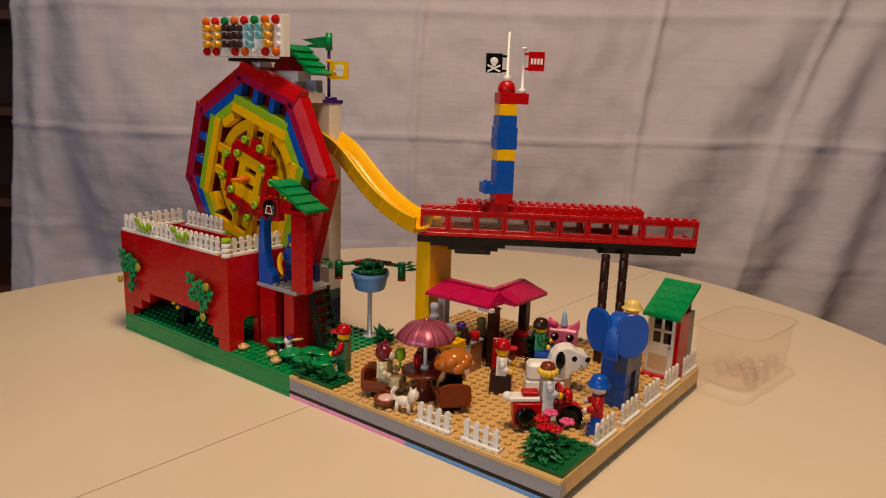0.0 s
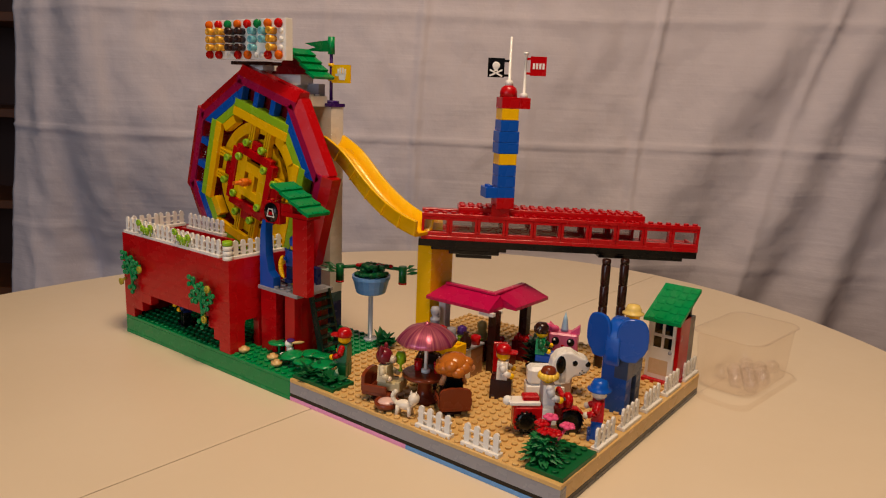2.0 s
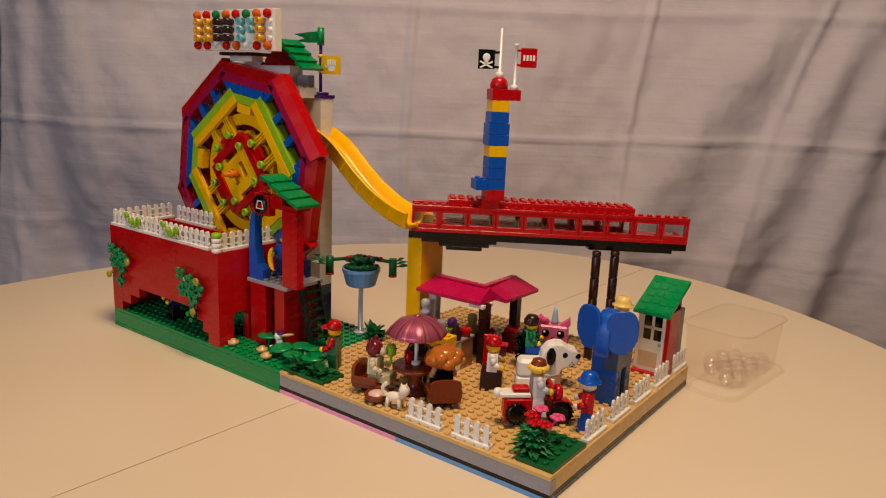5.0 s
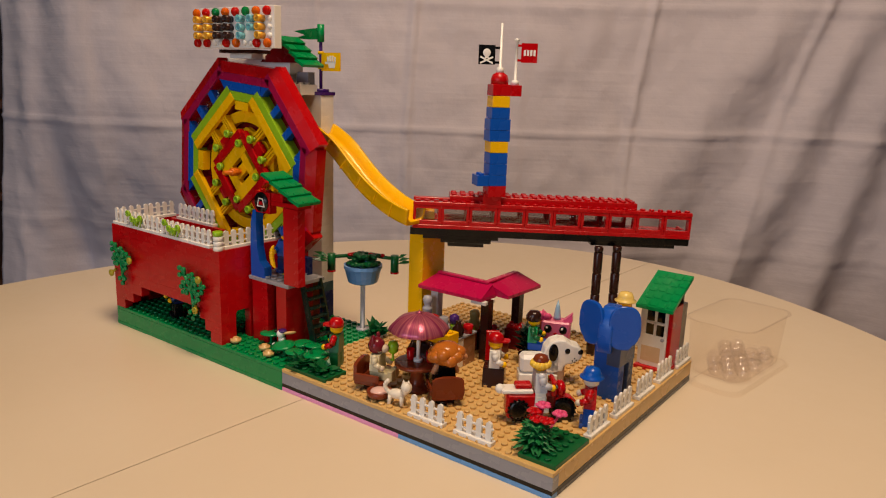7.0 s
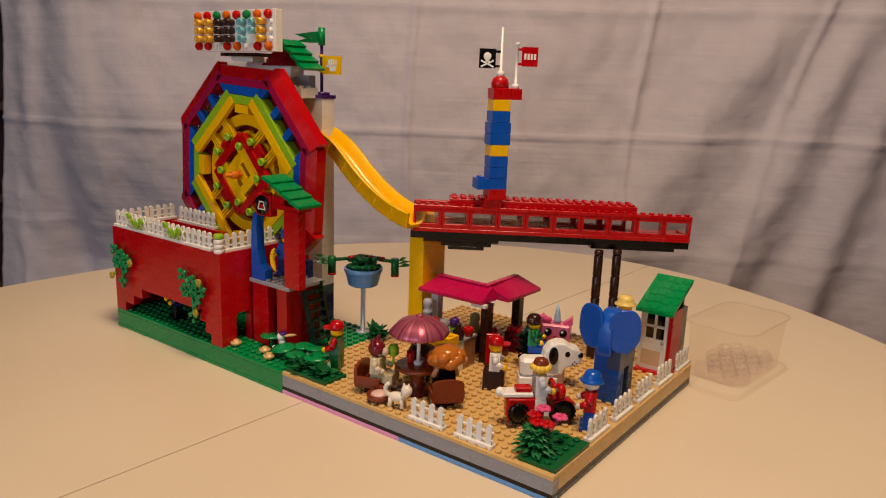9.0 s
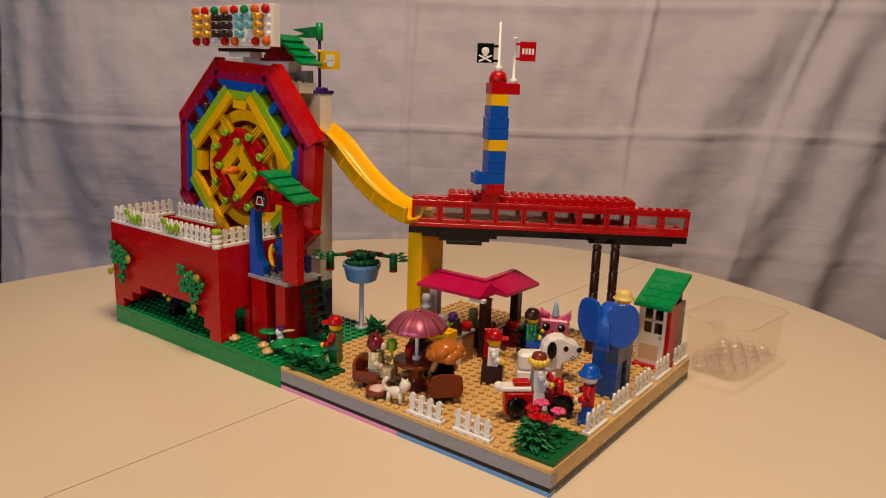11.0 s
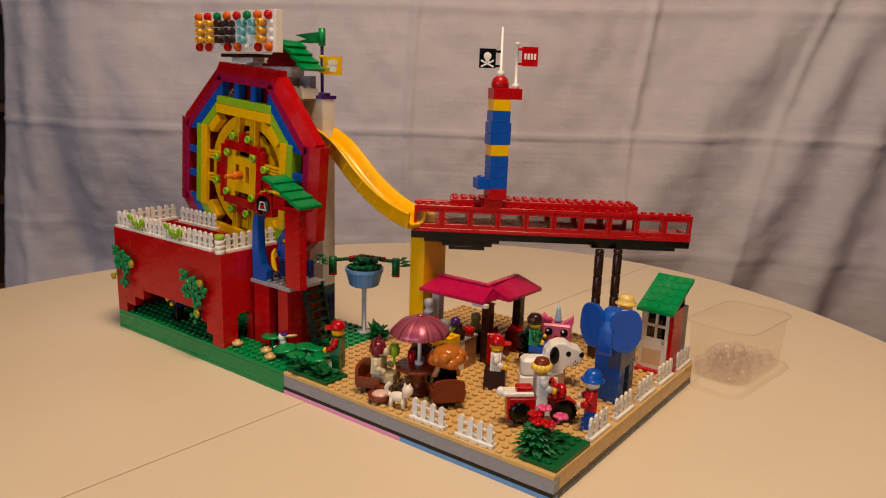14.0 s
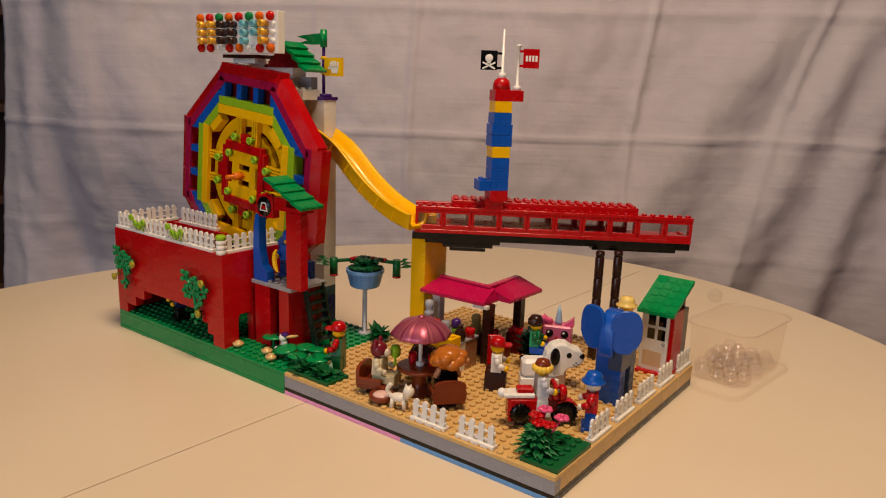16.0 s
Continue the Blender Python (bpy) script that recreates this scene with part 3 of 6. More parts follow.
    for x, z in ((0, 4.45), (0, -4.45), (4.45, 0), (-4.45, 0)):
        bm = B()
        cbox(bm, x - .8, 0.1, z - .55, x + .8, 0.8, z + .55, 0.04) if x == 0 else cbox(bm, x - .55, 0.1, z - .8, x + .55, 0.8, z + .8, 0.04)
        part("frame_lug", bm, RED, root, "red frame lug")
    for x0, z0, x1, z1 in ((-2.85, 1.3, 2.85, 2.85), (-2.85, -2.85, 2.85, -1.3), (-2.2, -1.3, -0.9, 1.3), (1.1, -1.3, 2.2, 1.3), (-0.9, -0.6, 1.1, 0.6)):
        bm = B()
        cbox(bm, x0, 0.1, z0, x1, 0.8, z1, 0.04)
        part("hub_bar", bm, YELLOW, root, "yellow hub bar")
    turn = Matrix.Rotation(math.pi / 2, 4, "X")
    for x, z in ((-2.4, 2.4), (2.4, 2.4), (-2.4, -2.4), (2.4, -2.4), (-1.45, 4.5), (1.45, 4.5), (-1.45, -4.5), (1.45, -4.5), (-4.5, 1.45), (-4.5, -1.45), (4.5, 1.45), (4.5, -1.45)):
        bm = B()
        lathe(bm, [(0.47, 0), (0.47, 0.36), (0.40, 0.42), (0.24, 0.42), (0.24, 0.3), (0, 0.3)], 12, Matrix.Translation((x, -0.1, z)) @ turn)
        rod(bm, (x, -0.1, z), (x, 1.3, z), 0.26)
        part("round_plate", bm, LIME, root, "lime round stud plate")
    bm = B()
    rod(bm, (0, 3.2, 0), (0, -2.3, 0), 0.26)
    lathe(bm, [(0.5, 0), (0.5, 0.9), (0.4, 1.0)], 12, Matrix.Translation((0, -0.3, 0)) @ turn)
    part("axle", bm, ORANGE, root, "orange axle with a bush")
    return root


# ---- white column, slide ----
def column():
    root = thing("white_column", 21.1, 13.2, TOP, "tall off-white brick column on a dark blue foot", "toy tower")
    for k in range(23):
        mt = DBLUE if k < 3 else TEAL if k == 3 else WHITE
        brick(root, mt, -1.5, 0.5, k * 1.2, 4, 2, 1.2, False)
    bm = B()
    cbox(bm, -0.2, 0.4, 23 * 1.2, 2.6, 2.7, 23 * 1.2 + .4)
    part("cap", bm, PURPLE, root, "purple cap plate")
    return root


def ramp(parent, name, mt, path, sec, label=""):
    """Sweeps a closed section (across, up) along a path of points."""
    bm = B()
    rings = []
    for i, p in enumerate(path):
        a, b = Vector(path[max(i - 1, 0)]), Vector(path[min(i + 1, len(path) - 1)])
        d = (b - a).normalized()
        s = d.cross(Vector((0, 0, 1))).normalized()
        u = s.cross(d)
        rings.append([bm.verts.new(Vector(p) + s * q[0] + u * q[1]) for q in sec])
    fs = [bm.faces.new(rings[0]), bm.faces.new(rings[-1])]
    for r0, r1 in zip(rings, rings[1:]):
        for k in range(len(sec)):
            j = (k + 1) % len(sec)
            f = bm.faces.new((r0[k], r0[j], r1[j], r1[k]))
            f.smooth = True
            fs.append(f)
    bmesh.ops.recalc_face_normals(bm, faces=fs)
    return part(name, bm, mt, parent, label)


def slide_path(n=36):
    xs = [23.6, 24.2, 26.2, 27.5, 29, 30.5, 32, 33.5, 34.9, 36.8, 38.3]
    zs = [25.35, 25.1, 24.1, 23.1, 21.75, 20.55, 19.55, 18.7, 18.05, 17.4, 17.1]
    x = np.linspace(xs[0], xs[-1], n + 1)
    z = np.interp(x, xs, zs)
    for _ in range(3):
        z[1:-1] = (z[:-2] + 2 * z[1:-1] + z[2:]) / 4
    return [(float(a), 13.65, float(b)) for a, b in zip(x, z)]


def slide():
    root = thing("slide", 0, 0, 0, "curved yellow plastic slide from the column to the carriage", "slide")
    sec = [(-1.3, -0.35), (1.3, -0.35), (1.5, 0.0), (1.55, 1.3), (1.7, 1.35), (1.7, 1.5), (1.36, 1.5), (1.3, 0.4), (0.9, 0.0), (-0.9, 0.0), (-1.3, 0.4), (-1.36, 1.5), (-1.7, 1.5), (-1.7, 1.35), (-1.55, 1.3), (-1.5, 0.0)]
    path = slide_path()
    ramp(root, "chute", YELLOW, path, sec)
    for t in (6, 12, 18, 24, 30):
        bm = B()
        p, q = Vector(path[t]), Vector(path[t + 1])
        d = (q - p).normalized()
        m = Matrix.Translation(p) @ Matrix.Rotation(-math.atan2(d.z, d.x), 4, "Y")
        cbox(bm, -0.07, -1.66, -0.25, 0.07, -1.45, 1.36, 0.02, 0, m)
        part("rib", bm, YELLOW, root)


# ---- the carriage on its legs ----
TX, TY, TZ, TR = 37.7, 13.9, 15.5, 38.9


def carriage():
    root = thing("carriage", TX, TY, TZ, "long red windowed carriage with studded roof and black underframe", "toy carriage", rz=TR)
    root.matrix_basis = pose(TX * U, TY * U, TZ * U, 0, 0.95, TR)
    Lc, Wd = 31.0, 5.0
    bm = B()
    cbox(bm, -0.25, 0.2, 0, Lc, Wd - .2, 0.8)
    part("underframe", bm, BLACK, root, "black underframe")
    for a, b, h in ((1.2, 9.6, -0.4), (3.2, 8.8, -0.8), (4.0, 8.0, -1.2), (20, Lc - 1.5, -0.4)):
        bm = B()
        cbox(bm, a, 0.4, h, b, Wd - .4, h + 0.42)
        part("step_block", bm, BLACK, root)
    bm = B()
    cbox(bm, 0, 0, 0.8, Lc, Wd, 1.2)
    part("floor_plate", bm, RED, root)
    n = 10
    pitch = Lc / n
    for side, y in ((0, 0.0), (1, Wd - 1)):
        for i in range(n if side == 0 else n - 2):
            x = i * pitch
            bm = B()
            for q in ((x + .02, 1.2, x + pitch - .02, 1.68), (x + .02, 3.0, x + pitch - .02, 3.35), (x + .02, 1.55, x + .32, 3.05), (x + pitch - .32, 1.55, x + pitch - .02, 3.05)):
                cbox(bm, q[0], y + .05, q[1], q[2], y + .95, q[3], 0.02)
            w = part("window", bm, RED, root)
            bm = B()
            cbox(bm, x + .3, y + .42, 1.52, x + pitch - .3, y + .50, 3.08, 0.005)
            pane = part("pane", bm, WINDOW, w, "clear window pane")
            pane.visible_shadow = False
    bm = B()
    cbox(bm, 0, 0, 3.35, Lc, 1, 3.75)
    for i in range(int(Lc)):
        stud(bm, i + .5, 0.5, 3.75)
    part("roof_rail", bm, RED, root)
    bm = B()
    cbox(bm, 0, Wd - 1, 3.35, 8 * pitch, Wd, 3.6)
    part("roof_rail", bm, RED, root)
    bm = B()
    cbox(bm, 4.0, 1, 3.75, 25.0, 4.0, 4.4)
    for i in range(21):
        for j in (0, 1, 2):
            stud(bm, 4.5 + i, 1.5 + j, 4.4)
    part("roof", bm, RED, root, "red studded roof plate")
    bm = B()
    cbox(bm, 7.6, 0.0, 3.75, 9.6, 1, 4.95)
    stud(bm, 8.1, .5, 4.95)
    stud(bm, 9.1, .5, 4.95)
    part("roof_brick", bm, RED, root)
    bm = B()
    cbox(bm, .5, 1.2, 1.2, 2.4, 3.6, 2.5, .05)
    stud(bm, 1.5, 1.8, 2.5)
    part("stop_brick", bm, YELLOW, root, "yellow brick at the slide end")
    bm = B()
    cbox(bm, Lc - .3, 1, 1.2, Lc, Wd - 1, 1.55)
    part("end_frame", bm, RED, root)
    return root


def carriage_legs():
    root = thing("yellow_pillar", 36.2, 15.3, TOP, "yellow and orange brick pillar under the carriage", "toy pillar")
    for k in range(10):
        brick(root, YELLOW, 0, 0, k * 1.2, 2, 4, 1.2, False)
    bm = B()
    cbox(bm, 0, 0, 12.0, 2, 4, 13.0)
    part("plate", bm, YELLOW, root)
    for dx, dy in ((0.5, 0), (1.9, 1.7)):
        leg = thing("support_column", 54.0 + dx, 25.8 + dy, TOP, "dark brown ribbed round leg under the carriage", "support column", "carriage supports")
        h, z = 12.6, 0.0
        while z < h - 0.05:
            bm = B()
            hh = min(2.4, h - z)
            lathe(bm, [(0.42, z), (0.5, z + .12), (0.5, z + hh - .12), (0.42, z + hh)], 14)
            part("round_brick", bm, DBROWN, leg)
            z += hh


# ---- toy figures: one plain mesh each ----
def figure(label, x, y, rz, torso, legs, head=None, top=None, top_kind="cap", arm=None, z=TOP, sit=False, group="toy figures", extra=None, coat=None):
    """A block toy figure facing -y in its own space."""
    mats = [torso, legs, head or YELLOW, top or RED, arm or torso, BLACK, coat or torso]
    bm = B()
    if sit:
        for sx in (-0.95, 0.05):
            cbox(bm, sx, -1.5, 0.0, sx + .9, 0.45, 0.8, 0.08, 1)
            cbox(bm, sx, -1.9, 0.0, sx + .9, -1.4, 1.0, 0.06, 1)
        b = 0.8
    else:
        for sx in (-0.97, 0.05):
            cbox(bm, sx, -0.48, 0.25, sx + .92, 0.45, 1.45, 0.06, 1)
            cbox(bm, sx, -0.72, 0.0, sx + .92, 0.45, 0.42, 0.06, 1)
        cbox(bm, -0.95, -0.42, 1.4, 0.95, 0.42, 1.75, 0.05, 1)
        b = 1.75
    # torso tapers to the shoulders
    v = [(-.97, b), (.97, b), (.72, b + 1.6), (-.72, b + 1.6)]
    prism(bm, v, -0.48, 0.48, 0)
    for s in (-1, 1):
        rod(bm, (s * .80, 0, b + 1.4), (s * 1.10, -0.15, b + .75), 0.30, 10, 4)
        rod(bm, (s * 1.10, -0.15, b + .78), (s * 1.0, -0.75, b + .5), 0.27, 10, 4)
        ball(bm, (s * 1.0, -0.90, b + .48), 0.28, 2, 10, 6)
        ball(bm, (s * .84, 0, b + 1.38), 0.31, 4, 10, 6)
    lathe(bm, [(0.3, b + 1.6), (0.3, b + 1.72), (0.52, b + 1.76), (0.62, b + 1.9), (0.62, b + 2.55), (0.52, b + 2.7), (0.3, b + 2.72), (0.3, b + 2.92)], 14, None, 2)
    h = b + 2.3
    if top_kind == "cap":
        m = Matrix.Translation((0, 0, h))
        lathe(bm, [(0.70, 0), (0.72, .25), (0.66, .55), (0.45, .8), (0, .88)], 14, m, 3)
        prism(bm, [(-.6, -.45), (.6, -.45), (.5, -1.15), (.2, -1.3), (-.2, -1.3), (-.5, -1.15)], h + .05, h + .18, 3, axis="z")
    elif top_kind == "bowler":
        m = Matrix.Translation((0, 0, h + .05))
        lathe(bm, [(0.70, 0), (0.98, .02), (1.0, .12), (0.74, .16), (0.72, .5), (0.55, .85), (0, .95)], 16, m, 3)
    elif top_kind == "hair":
        m = Matrix.Translation((0, 0.06, h - .15))
        lathe(bm, [(0.68, 0), (0.76, .3), (0.74, .7), (0.5, 1.0), (0, 1.08)], 12, m, 3)
        for i in range(7):
            a = math.pi * (0.05 + 0.9 * i / 6)
            ball(bm, (.62 * math.cos(a), .1 + .5 * math.sin(a), h + .1 + .15 * (i % 2)), 0.32, 3, 8, 5)
    elif top_kind == "bighair":
        m = Matrix.Translation((0, 0.1, h - .55))
        lathe(bm, [(0.5, -.1), (1.15, 0.1), (1.5, .7), (1.45, 1.4), (1.0, 1.9), (0, 2.1)], 16, m, 3)
        for i in range(11):
            a = 2 * math.pi * i / 11
            ball(bm, (1.15 * math.cos(a), .1 + 1.15 * math.sin(a), h + .05 + .3 * (i % 3)), 0.62, 3, 12, 8, squash=(1.15, 1.15, .95))
        ball(bm, (-1.6, -.1, h - .1), .42, 2, 10, 7, squash=(1.3, .8, 1))
    elif top_kind == "ears":
        for s in (-1, 1):
            ball(bm, (s * .55, 0.25, h + .55), 0.5, 3, 10, 6, squash=(.7, .5, 1.5))
        ball(bm, (0, 0.15, h + .05), 0.86, 3, 12, 8)
        ball(bm, (0, -0.75, h - .15), 0.42, 2, 10, 6)
    elif top_kind == "beret":
        lathe(bm, [(0.60, h), (0.66, h + .2), (0.52, h + .55), (0, h + .75)], 12, None, 3)
        for i in range(12):
            a = 2 * math.pi * i / 12
            ball(bm, (.62 * math.cos(a), .62 * math.sin(a), h - .12), .3, 6, 8, 5)
    if extra:
        extra(bm, b)
    bm.normal_update()
    if not sit:
        bm.transform(Matrix.Scale(1.1, 4))
    return single("toy_figure", bm, mats, x, y, z, label, "toy figure", group, rz)


def toy_people():
    gardener = figure("toy figure with red cap, green dungarees and red sleeves", 35.7, 4.3, -62, DGREEN, DGREEN, YELLOW, RED, "cap", RED,
                      extra=lambda bm, b: cbox(bm, -.5, -.56, b + .2, .5, -.47, b + 1.2, .03, 5))
    figure("seated toy figure in cream with a wine-red head-dress", 42.7, 3.0, 108, plastic("cream_plastic", (214, 200, 160)), plastic("sand_plastic", (196, 182, 140)), plastic("fox_face_plastic", (206, 186, 160)), plastic("wine_plastic", (112, 26, 40)), "ears", plastic("cream_arm_plastic", (210, 198, 166)), z=TOP + 1.3, sit=True)
    figure("seated toy figure in black with big ginger hair", 49.2, 5.4, -132, BLACK, BLACK, FLESH, plastic("ginger_plastic", (184, 104, 34)), "bighair", FLESH, z=TOP + 1.2, sit=True)
    figure("dark brown toy figure behind the round table", 43.9, 8.4, 20, DBROWN, DBROWN, BROWN, DBROWN, "hair", DBROWN, z=TOP)
    figure("toy cook with red cap, white apron and brown legs", 50.6, 11.9, 118, WHITE, DBROWN, YELLOW, RED, "cap", WHITE, extra=lambda bm, b: prism(bm, [(-1.3, 0), (1.3, 0), (.98, b), (-.98, b)], -.95, 1.0, 1))
    figure("toy rider in green with brown hair on the white dog", 52.2, 16.6, 112, GREEN, BLUE, YELLOW, DBROWN, "hair", DGREEN, z=TOP + 2.9, sit=True)
    figure("toy rider in white on the red motorcycle", 58.3, 7.3, 130, plastic("pale_grey_plastic", (206, 206, 208)), WHITE, YELLOW, BROWN, "beret", plastic("pale_sleeve_plastic", (200, 200, 204)), z=TOP + 1.2, sit=False, coat=plastic("blonde_hair_plastic", (236, 196, 70)))
    figure("toy man in red with a blue hat and blue legs", 62.2, 9.7, -65, RED, BLUE, plastic("white_beard_plastic", (222, 210, 190)), BLUE, "bowler", RED)
    figure("dark blue toy figure inside the housing", 9.4, 2.6, -20, DBLUE, BLACK, YELLOW, DBLUE, "hair", DBLUE)
    figure("yellow-haired toy figure behind the blue elephant", 60.2, 20.6, 0, RED, BLUE, YELLOW, plastic("blonde_plastic", (232, 200, 110)), "bowler", RED, z=TOP + 4.2)
    figure("blue toy visitor with a banana in the booth", 26.0, 6.2, 10, BLUE, DBLUE, YELLOW, BLUE, "hair", BLUE, z=10.45)


# ---- plants ----
def climbers():
    turn = Matrix.Rotation(math.pi / 2, 4, "X")
    for x, z, mt, r in ((2.6, 8.9, GREEN, 2.6), (17.4, 8.1, GREEN, 3.0)):
        root = thing("climbing_plant", x, -0.05, z, "green plastic climbing plant with yellow flowers on the red wall", "toy plant", "climbing plants")
        bm = B()
        rod(bm, (0, 0.05, 0), (0, -.6, 0), .4, 10)
        for a, ln in ((132, 1.0), (80, .62), (18, .85), (178, .6), (-32, .55), (-84, 1.1)):
            d = Vector((math.cos(radians(a)), 0, math.sin(radians(a))))
            n = Vector((-d.z, 0, d.x))
            p, q = Vector((0, -.45, 0)), Vector((0, -.45, 0)) + d * ln * r
            rod(bm, p, q, .22, 8, 0, .16)
            for t, side in ((1.0, 0), (.8, .55), (.8, -.55), (.42, .5)):
                e = p.lerp(q, t) + n * side
                rod(bm, p.lerp(q, t * .8), e, .17, 6)
                lathe(bm, [(.28, 0), (.31, .2), (.26, .28), (.15, .28), (.15, .15)], 9, Matrix.Translation(e) @ turn)
        part("leaves", bm, mt, root)
        for fx, fz in ((1.7, 1.5), (0.9, -2.2)) if x > 10 else ((2.4, .4), (-2.0, -1.9)):
            bm = B()
            lathe(bm, [(0.4, 0), (0.45, .25), (.34, .3), (.22, .18), (.15, .18), (.15, .32), (0, .34)], 12, Matrix.Translation((fx, -.6, fz)) @ Matrix.Rotation(math.pi / 2, 4, "X"))
            rod(bm, (fx, -.65, fz), (fx * .7, -.4, fz * .7), .16, 7)
            part("flower", bm, OLIVE, root, "olive yellow flower")
    for x in (5.6, 13.4):
        root = thing("fence_flowers", x, -0.12, 13.5, "lime green flower sprays on the white fence", "toy plant", "fence flowers")
        bm = B()
        for k in range(5):
            for s in (-1, 1):
                rod(bm, (-1.6 + .8 * k - s * .35, .3, .1), (-1.6 + .8 * k + s * .35, .3, 1.55), .07, 6)
        part("lattice", bm, WHITE, root, "white crossed lattice")
        for dx, dz in ((-1.35, 1.55), (-.5, .95), (.35, .8), (1.25, 1.25)):
            bm = B()
            lathe(bm, [(0.4, 0), (0.4, .2), (.22, .25), (.22, .1), (0, .1)], 10, Matrix.Translation((dx, 0.05, dz)) @ Matrix.Rotation(math.pi / 2, 4, "X"))
            rod(bm, (dx, .25, dz), (dx * .5, .3, .1), .12, 6)
            part("flower", bm, LIME, root)
    bm = B()
    for k in range(4):
        lathe(bm, [(.48, k * .55), (.55, k * .55 + .06), (.55, k * .55 + .46), (.48, k * .55 + .52)], 12, None, 1 if k == 3 else 0)
    single("fence_post", bm, [WHITE, LIME], 21.5, 0.3, 13.2, "round white fence post with a lime top", "post")


def bush(name, x, y, z, mt, r, n, label, seed=1, rise=1.2, flowers=None, plate=None):
    rnd = random.Random(seed)
    root = thing(name, x, y, z, label, "toy plant")
    bm = B()
    for i in range(n):
        a = rnd.uniform(0, 6.28)
        u = rnd.random() ** .6
        el = rnd.uniform(.15, 1.2)
        base = Vector((.3 * math.cos(a), .3 * math.sin(a), rnd.uniform(0, rise * .8)))
        tip = base + Vector((math.cos(a) * math.cos(el), math.sin(a) * math.cos(el), math.sin(el) * .8)) * r * (.5 + .5 * u)
        leaf(bm, base, tip, .75 + .5 * rnd.random(), 0)
    lathe(bm, [(.5, 0), (.45, rise)], 10)
    part("leaves", bm, mt, root)
    for i, (fx, fy, fz, fm) in enumerate(flowers or ()):
        bm = B()
        for k in range(5):
            a = 2 * math.pi * k / 5
            ball(bm, (fx + .42 * math.cos(a), fy + .42 * math.sin(a), fz), .36, 0, 8, 5, squash=(1, 1, .5))
        ball(bm, (fx, fy, fz + .15), .25, 0, 8, 5)
        rod(bm, (fx, fy, fz), (fx * .3, fy * .3, 0.2), .14, 6)
        part("flower", bm, fm, root, "red flower" if fm is RED else "pink flower")
    return root


def leafy_stack(x, y, z, label, flowers):
    """Rings of broad curling toy leaves, one above another, with flowers on top."""
    root = thing("flower_bush", x, y, z, label, "toy plant")
    rnd = random.Random(3)
    for k in range(4):
        bm = B()
        lathe(bm, [(.62, .54 * k), (.62, .54 * k + .5), (.4, .54 * k + .56)], 10)
        for i in range(15):
            a = 2 * math.pi * (i + .5 * (k % 2)) / 15 + rnd.uniform(-.15, .15)
            d = Vector((math.cos(a), math.sin(a), 0))
            reach = (2.25 - .3 * k) * rnd.uniform(.8, 1.05)
            p = d * .35 + Vector((0, 0, .54 * k + .2))
            q = d * reach * .6 + Vector((0, 0, .54 * k + .6))
            e = d * reach + Vector((0, 0, .54 * k + rnd.uniform(.15, .5)))
            leaf(bm, p, q + d * .4, .72, 0, .16)
            leaf(bm, q - d * .4, e, .6, 0, .16)
        part("leaves", bm, LEAFGREEN, root, "broad green leaves")
    for fx, fy, fz, fm in flowers:
        bm = B()
        for k in range(5):
            a = 2 * math.pi * k / 5
            ball(bm, (fx + .38 * math.cos(a), fy + .38 * math.sin(a), fz), .34, 0, 8, 5, squash=(1, 1, .5))
        ball(bm, (fx, fy, fz + .15), .22, 0, 8, 5)
        rod(bm, (fx, fy, fz), (fx * .5, fy * .5, 1.0), .12, 6)
        part("flower", bm, fm, root, "red flower" if fm is RED else "pink flower")
    return root


def plate_thing(x, y, z, w, d, mt, label, round_corner=False):
    bm = B()
    cbox(bm, 0, 0, 0, w, d, .4, .03)
    for i in range(int(w)):
        for j in range(int(d)):
            stud(bm, i + .5, j + .5, .4, 0, 8)
    return single("base_plate", bm, mt, x, y, z, label, "toy plate")


